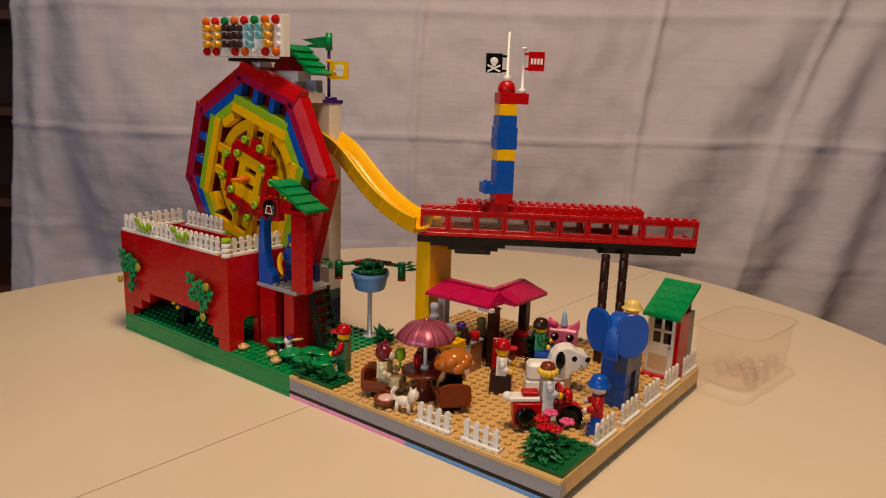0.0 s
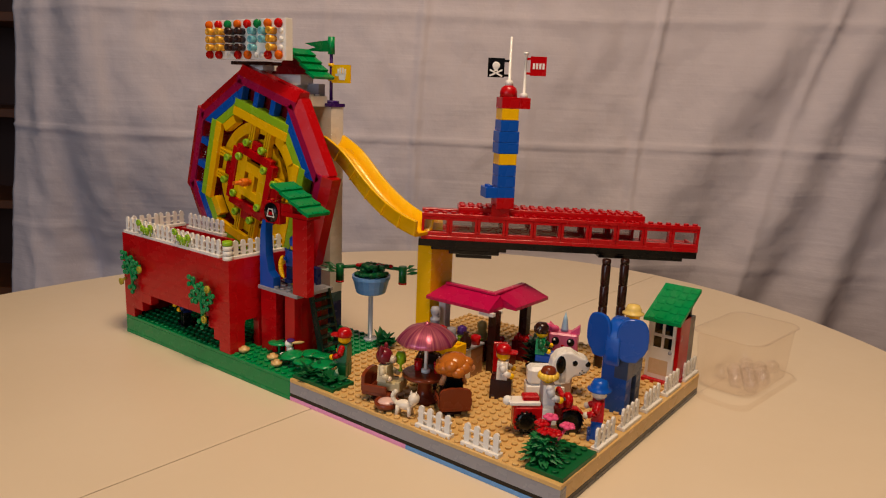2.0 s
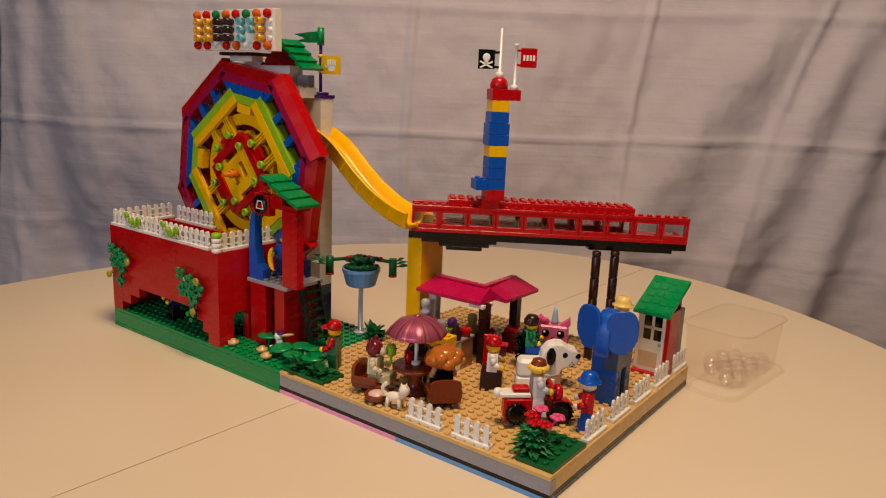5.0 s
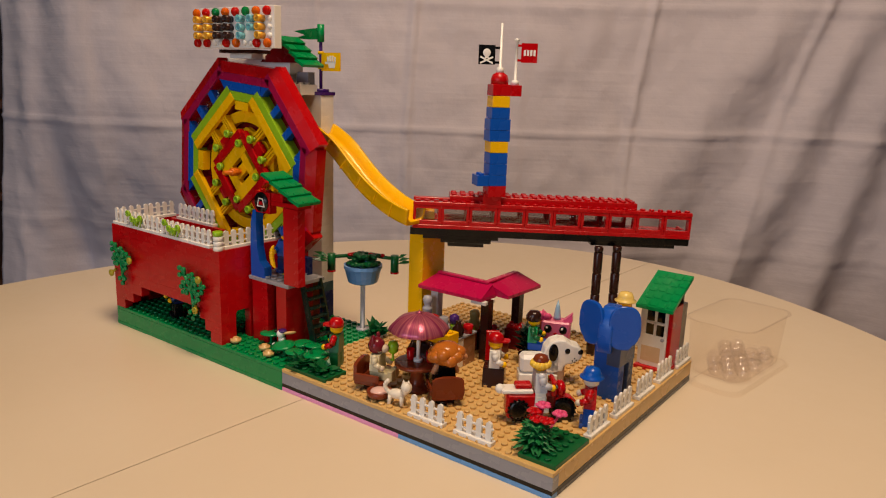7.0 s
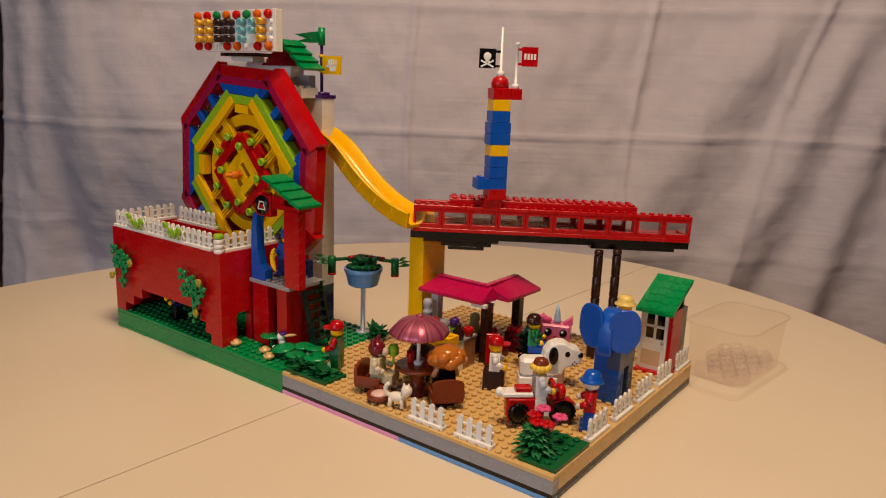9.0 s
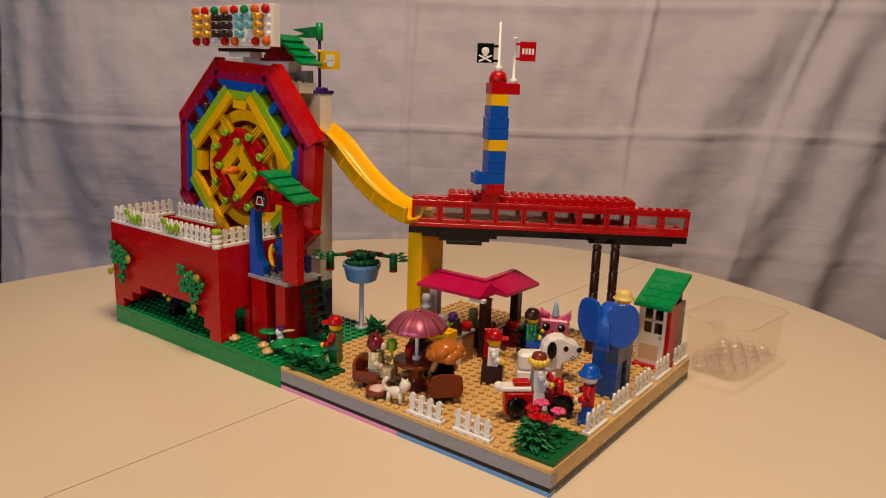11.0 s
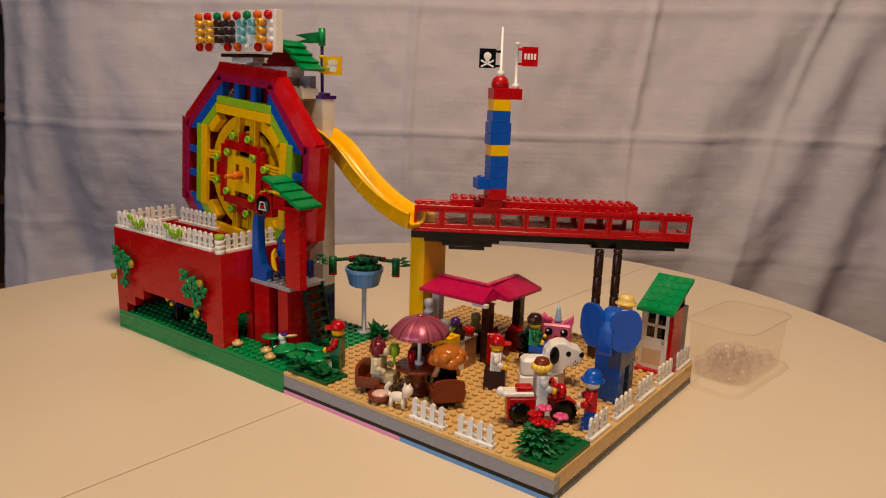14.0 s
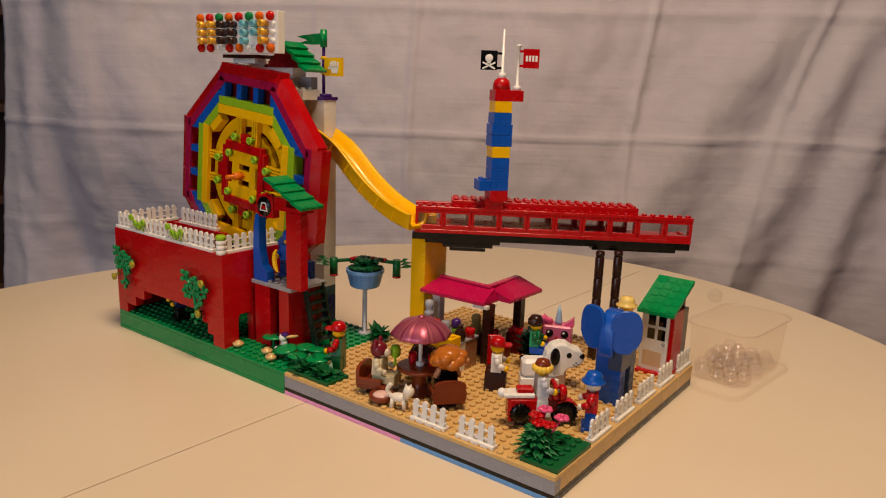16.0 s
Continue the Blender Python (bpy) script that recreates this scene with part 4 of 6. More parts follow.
def gardens():
    plate_thing(60.4, 0.5, TOP, 3.5, 6, DGREEN, "dark green studded plate at the tan corner")
    leafy_stack(61.0, 2.3, TOP + .4, "green leafy plant with red and pink flowers",
                [(.1, -.1, 2.55, RED), (.8, .2, 2.5, RED), (-.6, .6, 2.8, RED), (-.3, 1.5, 3.1, HOTPINK), (1.0, 2.1, 2.5, HOTPINK)])
    plate_thing(32.1, 0.35, TOP, 6, 3, DGREEN, "dark green studded plate with leaves")
    bush("leafy_plant", 33.6, 1.7, TOP + .4, DGREEN, 1.9, 26, "low dark green leafy plant on the plate", 5, .6)
    bush("leafy_plant", 36.4, 1.6, TOP + .4, DGREEN, 1.6, 22, "low dark green leafy plant on the plate", 6, .6)
    bush("leafy_plant", 32.8, 13.6, TOP, DGREEN, 1.9, 40, "dark green bushy plant behind the parasol", 7, 1.4)
    bush("leafy_plant", 27.2, 10.6, TOP, DGREEN, 1.5, 20, "dark green plant beside the flower post", 8, 1.0)
    rnd = random.Random(9)
    for x, y, r in ((25.6, 4.0, 1.3), (29.2, 2.9, 1.25), (30.2, 4.6, 1.2), (32.6, 3.9, 1.25), (34.2, 2.9, 1.4), (31.6, 2.2, 1.1)):
        root = thing("lily_leaf_plant", x, y, TOP, "round flat green plastic leaf on a stem", "toy plant", "round leaves")
        bm = B()
        h = 1.2 + .5 * rnd.random()
        lathe(bm, [(0, h), (r * .6, h + .08), (r, h - .05), (r, h - .16), (r * .5, h - .1), (0, h - .12)], 14, Matrix.Rotation(rnd.uniform(-.2, .2), 4, "X"))
        part("leaf", bm, GREEN, root)
        bm = B()
        lathe(bm, [(.3, 0), (.3, .2), (.15, .25), (.15, h)], 8)
        part("stem", bm, GREEN, root)
    for x, y in ((21.9 + .6, 1.5), (26.6, 2.2), (28.4, 1.3)):
        bm = B()
        lathe(bm, [(.3, 0), (.3, .2), (.62, .22), (.62, .55), (.3, .56), (.3, .75)], 14)
        single("round_plate", bm, TAN, x, y, TOP + .0, "tan round plate on the green base", "toy plate", "tan round plates")
    # small black and white animal with a purple hat
    bm = B()
    cbox(bm, -.38, -.35, 0, .38, .4, 1.4, .18, 0)
    ball(bm, (0, -.1, 1.7), .48, 0, 12, 8)
    ball(bm, (0, .1, 2.05), .48, 1, 12, 6, squash=(1.2, 1, .45))
    for q in (-.3, .3):
        ball(bm, (q, -.75, .5), .16, 0, 8, 5, squash=(1, 2, 1))
    ball(bm, (.5, .8, 1.9), .34, 2, 10, 6, squash=(.6, 2.2, .5))
    ball(bm, (-.25, -.62, 1.95), .14, 3, 8, 5)
    single("toy_animal", bm, [WHITE, PURPLE, TAN, BLACK], 28.1, 3.4, TOP + .3, "small white toy animal with a purple hat", "toy animal", rz=-30)


def flower_post():
    root = thing("flower_post", 29.8, 14.5, TOP, "light blue flower tub with hanging plants on a white post", "flower post")
    bm = B()
    lathe(bm, [(.8, 0), (.8, .3), (.3, .35), (.28, 5.6), (.5, 5.7), (.5, 6.0)], 14)
    for k in range(4):
        a = math.pi / 2 * k
        rod(bm, (.28 * math.cos(a), .28 * math.sin(a), .35), (.28 * math.cos(a), .28 * math.sin(a), 5.6), .08, 6)
    part("pole", bm, plastic("pale_post_plastic", (206, 206, 212)), root, "fluted white post")
    bm = B()
    lathe(bm, [(0, 6.0), (1.55, 6.0), (1.78, 6.15), (2.2, 7.75), (2.3, 7.8), (2.3, 8.2), (2.1, 8.2), (1.95, 7.5), (0, 7.5)], 20, smooth=False)
    part("tub", bm, LBLUE, root, "light blue tub")
    rnd = random.Random(12)
    bm = B()
    for i in range(34):
        a = rnd.uniform(0, 6.28)
        r0 = rnd.uniform(0, 1.5)
        p = Vector((r0 * math.cos(a), r0 * math.sin(a), rnd.uniform(8.2, 9.5) - .25 * r0))
        q = p + Vector((math.cos(a), math.sin(a), rnd.uniform(-.1, .35))) * rnd.uniform(.7, 1.1)
        rod(bm, p, q, .3, 8, 0, .22)
        for sgn in (-1, 1):
            w = p.lerp(q, .75) + Vector((-math.sin(a), math.cos(a), .1)) * sgn * .42
            ball(bm, w, .36, 0, 8, 5, squash=(1, 1, .6))
    part("leaves", bm, DGREEN, root, "dark green knobbly leaves")
    for s, off in ((-1, 0.0), (1, 0.0)):
        bm = B()
        d = Vector((s * .8, s * .6, 0))
        p = d * 1.8 + Vector((0, 0, 9.2))
        q = d * 3.75 + Vector((0, 0, 9.0))
        rod(bm, p, q, .22, 8)
        rod(bm, q + Vector((0, 0, .4)), q + Vector((0, 0, -1.6)), .48, 10)
        for k in range(3):
            t = q + d * .3
            leaf(bm, t + Vector((0, 0, -.3 * k)), t + d * (1.5 + .3 * k) + Vector((.5 * k - .5, -.4 * k, .5 - .3 * k)), .7, 0, .5)
        part("hanging_branch", bm, DGREEN, root)
        bm = B()
        for k in range(3):
            ball(bm, d * (1.0 + .45 * k) + Vector((.3 * (k - 1), .2, 9.35)), .36, 0, 8, 5, squash=(1, 1, .6))
        part("flower", bm, RED, root, "red flowers")
        bm = B()
        lathe(bm, [(.5, 0), (.5, .2)], 10, Matrix.Translation(q + Vector((0, 0, -1.8))))
        part("flower", bm, RED, root, "red round tip")


# ---- cafe corner ----
def chair(x, y, rz, label):
    root = thing("cafe_chair", x, y, TOP, label, "chair", "cafe chairs", rz)
    bm = B()
    cbox(bm, -1.5, -1.5, .7, 1.5, 1.5, 1.2, .12)
    part("seat", bm, BROWN, root)
    bm = B()
    pts = [(-1.5, 1.1), (1.5, 1.1), (1.5, 2.6), (1.2, 2.85), (.5, 3.0), (-.5, 3.0), (-1.2, 2.85), (-1.5, 2.6)]
    prism(bm, pts, 1.15, 1.5)
    part("backrest", bm, BROWN, root)
    bm = B()
    lathe(bm, [(1.0, 0), (1.0, .4), (.7, .4), (.7, .75)], 12)
    part("foot", bm, DBROWN, root)
    for s in (-1, 1):
        bm = B()
        cbox(bm, s * 1.5 - .14, -1.2, 1.1, s * 1.5 + .14, 1.3, 1.9, .08)
        part("armrest", bm, BROWN, root)


def cafe():
    root = thing("cafe_table", 45.9, 5.3, TOP, "round reddish-brown plastic cafe table", "table")
    bm = B()
    lathe(bm, [(0, 2.6), (2.1, 2.6), (2.3, 2.7), (2.3, 2.95), (2.15, 3.0), (0, 3.0)], 24)
    part("tabletop", bm, BROWN, root)
    bm = B()
    lathe(bm, [(1.3, 0), (1.3, .4), (.8, .6), (.75, 2.2), (1.2, 2.6)], 14)
    part("pedestal", bm, BROWN, root)
    um = thing("parasol", 45.9, 5.3, TOP + 3.0, "pearly magenta plastic parasol on a white stem", "parasol")
    bm = B()
    rod(bm, (0, 0, 0), (0, 0, 4.6), .2)
    lathe(bm, [(.45, 0), (.45, .3), (.25, .35)], 12)
    part("pole", bm, WHITE, um, "white stem")
    bm = B()
    n = 8
    rows = []
    for k in range(9):
        t = k / 8
        r = 2.95 * math.sin(t * 1.30) / math.sin(1.30)
        z = 4.9 - 1.75 * (1 - math.cos(t * 1.30)) / (1 - math.cos(1.30))
        ring = []
        for i in range(n * 4):
            a = 2 * math.pi * i / (n * 4)
            d = (a % (2 * math.pi / n)) - math.pi / n
            s = (1 - t) + t * (0.25 + 0.75 * math.cos(math.pi / n) / math.cos(d)) + .03 * t * (abs(d) * n / math.pi) ** 2
            ring.append((r * s * math.cos(a), r * s * math.sin(a), z + .10 * t * abs(math.cos(a * n / 2))))
        rows.append(ring)
    top = bm.verts.new((0, 0, 4.95))
    vs = [[bm.verts.new(p) for p in ring] for ring in rows[1:]]
    for i in range(n * 4):
        j = (i + 1) % (n * 4)
        bm.faces.new((top, vs[0][i], vs[0][j])).smooth = True
        for a, b in zip(vs, vs[1:]):
            bm.faces.new((a[i], b[i], b[j], a[j])).smooth = True
    ob = part("canopy", bm, PARASOL, um, "pearly magenta canopy")
    so = ob.modifiers.new("thickness", "SOLIDIFY")
    so.thickness = 0.001
    bm = B()
    lathe(bm, [(.35, 4.85), (.35, 5.05), (.12, 5.1), (0, 5.3)], 10)
    part("finial", bm, PARASOL, um)
    chair(42.3, 2.9, 108, "reddish-brown plastic cafe chair with armrests")
    chair(49.5, 5.0, -132, "reddish-brown plastic cafe chair with rounded back")
    for x, y in ((45.0, 5.2), (46.9, 5.9)):
        bm = B()
        lathe(bm, [(.3, 0), (.34, .1), (.42, 1.1), (.36, 1.1), (.3, .3), (0, .3)], 12)
        single("cup", bm, RED, x, y, TOP + 3.0, "red plastic cup on the round table", "cup", "red cups")
    bm = B()
    lathe(bm, [(.3, 0), (.12, .15), (.12, .6), (.5, .9), (.55, 1.5), (.4, 1.9), (0, 1.95)], 12)
    single("goblet", bm, LIME, 43.7, 4.1, TOP + 2.9, "lime green goblet held at the table", "goblet")
    # cat and bowl
    bm = B()
    ball(bm, (0, 0, .95), .62, 0, 12, 8, squash=(1.5, .8, .8))
    ball(bm, (.95, -.1, 1.75), .55, 0, 12, 8)
    for s in (-.28, .2):
        lathe(bm, [(.2, 0), (0, .45)], 6, Matrix.Translation((.95 + s, -.1, 2.1)))
    for lx in (-.65, .6):
        for ly in (-.3, .3):
            rod(bm, (lx, ly, 0), (lx * .9, ly * .8, .9), .22, 8)
    rod(bm, (.7, 0, 1.2), (.95, 0, 1.6), .38, 8)
    for k in range(6):
        a = k / 5
        ball(bm, (-.9 - .3 * math.sin(a * 3), 0, 1.1 + a * 1.0), .24, 0, 8, 5)
    single("toy_cat", bm, plastic("off_white_plastic", (232, 222, 204)), 46.7, 1.3, TOP + .2, "small off-white toy cat with raised tail", "toy cat", rz=20)
    root = thing("feeding_bowl", 44.5, 1.3, TOP + .2, "brown round bowl with pale pink filling", "bowl")
    bm = B()
    lathe(bm, [(.8, 0), (1.2, .25), (1.25, .7), (1.05, .72), (1.0, .5), (0, .5)], 16)
    part("dish", bm, BROWN, root)
    bm = B()
    ball(bm, (0, 0, .5), .95, 0, 12, 6, squash=(1, 1, .45))
    part("filling", bm, plastic("pale_pink_plastic", (226, 186, 176)), root, "pale pink filling")


# ---- market stall ----
def stall():
    root = thing("market_stall", 37.95, 10.6, TOP, "market stall with magenta hipped roof and white counter", "toy stall")

    def wing(pts_low, pts_high, name):
        bm = B()
        v = [bm.verts.new(Vector(p)) for p in pts_low + pts_high]
        w = [bm.verts.new(Vector(p) - Vector((0, 0, .35))) for p in pts_low + pts_high]
        n = len(v)
        fs = [bm.faces.new(v), bm.faces.new(list(reversed(w)))]
        for i in range(n):
            j = (i + 1) % n
            fs.append(bm.faces.new((v[i], w[i], w[j], v[j])))
        bmesh.ops.recalc_face_normals(bm, faces=fs)
        return part(name, bm, MAGENTA, root, "glossy magenta roof slope")
    e, r = 7.25, 8.4      # eave and ridge above the base
    wing([(0, 4.3, e), (8.5, 4.5, e)], [(8.3, 7.0, r), (0.9, 7.0, r)], "roof_slope")
    wing([(0, 9.8, e), (0, 4.3, e)], [(0.9, 7.0, r), (0.9, 7.2, r)], "roof_slope")
    wing([(8.2, 7.2, e + .1), (10.1, 7.4, e), (10.3, 14.0, e)], [(7.7, 13.0, r + .2), (7.4, 7.0, r)], "roof_slope")
    wing([(8.5, 4.5, e), (8.6, 7.2, e)], [(7.6, 7.2, r), (8.2, 7.0, r)], "roof_slope")
    wing([(0.9, 7.0, r), (7.6, 7.0, r)], [(5.0, 9.8, e), (0, 9.8, e)], "roof_slope")
    wing([(7.6, 7.0, r), (7.6, 13.0, r + .1)], [(5.0, 13.0, e), (5.0, 9.8, e)], "roof_slope")
    bm = B()
    cbox(bm, .9, 6.6, r - .12, 7.9, 7.3, r + .18, .08)
    part("ridge", bm, MAGENTA, root)
    bm = B()
    cbox(bm, 7.2, 7.0, r - .1, 7.9, 13.0, r + .2, .08)
    part("ridge", bm, MAGENTA, root)
    bm = B()
    cbox(bm, 7.0, 4.7, e - .75, 8.9, 6.6, e - .36, .03)
    part("beam", bm, WHITE, root)
    for x, y, mt, nm in ((8.0, 5.2, DBROWN, "post"), (8.0, 11.6, DBROWN, "post"), (1.0, 5.4, plastic("pale_grey_post_plastic", (206, 202, 200)), "post")):
        bm = B()
        cbox(bm, x, y, 0, x + 1, y + 1, e - .35, .05)
        part(nm, bm, mt, root, "dark brown post" if mt is DBROWN else "pale grey post")
    # counter of white panels with a brown side
    bm = B()
    cbox(bm, 1.8, 1.6, 0, 7.8, 2.6, 3.2, .05)
    part("counter_front", bm, WHITE, root, "white counter panel")
    bm = B()
    cbox(bm, 6.85, 2.62, 0, 7.8, 4.8, 3.2, .05)
    part("counter_side", bm, plastic("tan_brown_plastic", (158, 112, 76)), root, "light brown counter side")
    bm = B()
    cbox(bm, 1.7, 1.5, 3.2, 7.9, 4.9, 3.45, .04)
    part("counter_top", bm, GREY, root, "grey counter top")
    bm = B()
    cbox(bm, 8.0, 6.8, 0, 9.4, 9.2, 1.6, .05)
    part("crate", bm, DRED, root, "dark red crate")
    # goods, each its own thing
    def pot(x, y, z, prof, mt, name, label, cat):
        b = B()
        lathe(b, prof, 14)
        single(name, b, mt, x, y, z, label, cat, "stall goods")
    zt = TOP + 3.45
    pot(45.3, 12.7, zt, [(.5, 0), (.62, .3), (.62, .9), (.3, 1.3), (.25, 1.6), (.35, 1.7), (0, 1.75)], DBROWN, "bottle", "dark brown bottle on the counter", "bottle")
    pot(43.9, 13.9, zt, [(.45, 0), (.45, .5), (.55, .6), (.3, .8), (0, .85)], LIME, "jar", "lime jar on the counter", "jar")
    pot(43.0, 13.2, zt, [(.5, 0), (.5, 1.5), (.4, 1.55), (0, 1.55)], GREY, "jar", "grey jar on the counter", "jar")
    pot(45.4, 14.4, zt, [(.5, 0), (.55, .9), (.4, .95), (0, .8)], RED, "tub", "red tub on the counter", "tub")
    pot(41.4, 13.4, zt, [(.7, 0), (.75, .7), (.5, 1.3), (0, 1.5)], RED, "tub", "red heaped tub on the counter", "tub")
    for dx in (0, 1.0):
        b = B()
        ball(b, (0, 0, .55), .55, 0, 12, 8, squash=(1, 1.2, 1))
        single("bread_roll", b, BROWN, 41.2 + dx, 14.2, zt, "brown bread roll on the counter", "bread", "stall goods")
    b = B()
    cbox(b, 0, 0, 0, 3, 1.8, 1.2, .04)
    for i in range(3):
        stud(b, .5 + i, .9, 1.2)
    single("yellow_brick", b, YELLOW, 43.0, 10.1, TOP + 3.1, "yellow brick box beside the counter", "box")
    b = B()
    cbox(b, 0.3, 0.2, 0, 2.7, 1.6, 3.1, .04)
    single("counter_block", b, WHITE, 43.0, 10.1, TOP, "white block below the yellow box", "block")
    # shop keeper shapes and plants behind
    bush("potted_plant", 50.6, 18.8, TOP + 1.0, plastic("black_green_plastic", (16, 40, 30)), 2.0, 60, "dark green bushy potted plant by the stall", 21, 3.2)
    b = B()
    lathe(b, [(.9, 0), (1.2, 1.0), (1.3, 1.1), (0, 1.1)], 14)
    single("plant_pot", b, BLACK, 50.6, 18.8, TOP, "round black plastic plant pot", "pot")
    bush("potted_plant", 48.5, 23.0, TOP, LIME, 1.4, 30, "yellow-green leafy plant behind the stall", 22, 2.4)
    b = B()
    lathe(b, [(.7, 0), (1.0, .5), (1.05, 1.3), (.75, 2.2), (.5, 2.7), (.62, 3.2), (.5, 3.7), (0, 3.9)], 14)
    lathe(b, [(0, 0), (.4, .5), (.45, 1.0), (.25, 1.7), (0, 1.9)], 10, Matrix.Translation((.6, .1, 1.9)) @ Matrix.Rotation(radians(55), 4, "Y"))
    single("squirrel_ornament", b, plastic("olive_plastic", (168, 150, 84)), 42.0, 20.6, TOP, "olive tan curved ornament on the tan base", "ornament")
    b = B()
    lathe(b, [(.55, 0), (.55, .4), (.35, .6), (.45, .9), (.55, 1.3), (.4, 1.7), (0, 1.8)], 12)
    single("grey_ornament", b, plastic("silver_grey_plastic", (170, 170, 176)), 39.6, 14.6, TOP + 4.6, "silver grey round ornament on a stand", "ornament")
    b = B()
    lathe(b, [(.6, 0), (.5, 4.6)], 10)
    single("ornament_stand", b, GREY, 39.6, 14.6, TOP, "grey round stand beside the stall", "stand")
    b = B()
    ball(b, (0, 0, 1.2), 1.2, 0, 14, 10, squash=(1, 1, .95))
    single("pumpkin", b, plastic("terracotta_plastic", (176, 72, 30)), 50.2, 21.6, TOP + 2.6, "terracotta orange round fruit on a crate", "fruit")
    b = B()
    cbox(b, -1.4, -1.4, 0, 1.4, 1.4, 2.6, .05)
    single("crate", b, DRED, 50.2, 21.6, TOP, "dark red crate behind the stall", "crate")
    for x, y, mt, fm in ((40.2, 15.9, RED, plastic("berry_red_plastic", (150, 16, 30))), (42.4, 16.2, BROWN, LIME), (43.9, 18.4, DRED, plastic("berry_red_plastic", (150, 16, 30))), (45.9, 21.0, DRED, RED)):
        cr = thing("produce_crate", x, y, TOP, "open toy crate heaped with round produce", "crate", "produce crates", rz=8)
        b = B()
        cbox(b, 0, 0, 0, 2, 1.6, 2.4, .05)
        part("box", b, mt, cr)
        for i in range(6):
            b = B()
            ball(b, (.4 + .6 * (i % 3), .45 + .7 * (i // 3), 2.55 + .12 * (i % 2)), .36, 0, 10, 7)
            part("fruit", b, fm, cr)
    b = B()
    lathe(b, [(.4, 0), (.55, .3), (.5, .8), (.2, 1.0), (0, 1.0)], 12)
    single("jar", b, PURPLE, 43.9, 13.9, zt + .85, "small purple pot on the lime jar", "jar", "stall goods")
    b = B()
    cbox(b, -.9, -.6, 0, .9, .6, 1.2, .05)
    single("red_box", b, RED, 42.0, 12.7, zt, "small red box on the counter", "box", "stall goods")
    # red menu board
    root = thing("menu_board", 48.3, 15.0, TOP, "red menu board with a pale printed panel", "sign board", rz=38)
    b = B()
    cbox(b, -.8, -.2, 0, .65, .2, 4.2, .05)
    part("board", b, RED, root)
    b = B()
    cbox(b, -.5, -.25, 2.7, .5, -.2, 4.0, .01)
    part("panel", b, plastic("pale_print", (200, 160, 150)), root, "pale printed panel")
    b = B()
    for k in range(3):
        cbox(b, -.35, -.28, 2.95 + .35 * k, .35, -.25, 3.08 + .35 * k, .005)
    part("print_bar", b, DRED, root, "printed bars")


# ---- big animals ----
def white_dog():
    root = thing("toy_dog_ride", 54.6, 15.6, TOP, "large white toy dog with black ears", "toy dog", rz=38)
    bm = B()
    cbox(bm, -3.0, -1.0, 0, 0.9, 1.0, 1.2, .08)
    cbox(bm, -2.9, -.95, 1.2, 1.2, .95, 3.1, .35)
    cbox(bm, -.1, -.95, 1.2, 1.3, .95, 3.6, .4)
    part("body", bm, WHITE, root)
    bm = B()
    cbox(bm, .5, -.9, 0, 1.6, .9, 2.6, .15)
    part("foreleg", bm, plastic("pale_brown_plastic", (172, 140, 116)), root)
    bm = B()
    prism(bm, [(-.6, 1.5), (-.75, 2.6), (-.5, 3.9), (0, 4.6), (.8, 4.9), (1.5, 4.85), (2.2, 4.4), (2.9, 4.2), (3.3, 3.8), (3.3, 3.2), (3.0, 2.7), (2.4, 2.4), (1.8, 2.3), (1.5, 2.0), (1.4, 1.5)], -.95, .95)
    hd = part("head", bm, WHITE, root)
    bv = hd.modifiers.new("soft_edge", "BEVEL")
    bv.width, bv.segments = 0.0016, 3
    for s in (-1, 1):
        bm = B()
        ball(bm, (.35, s * .95, 3.55), .9, 0, 14, 10, squash=(.55, .14, 1.05))
        part("ear", bm, BLACK, root, "black ear")
        bm = B()
        ball(bm, (1.75, s * .95, 3.75), .27, 0, 12, 8, squash=(1, .25, 1.1))
        part("eye", bm, BLACK, root, "black eye")
    bm = B()
    ball(bm, (3.05, -.82, 3.65), .32, 0, 10, 7, squash=(1, .7, 1))
    part("nose", bm, BLACK, root, "black nose")
    for dx, dz in ((2.5, 3.0), (2.7, 2.8), (2.3, 2.75), (2.5, 2.6)):
        bm = B()
        ball(bm, (dx, -.93, dz), .09, 0, 6, 4)
        part("spot", bm, BLACK, root)


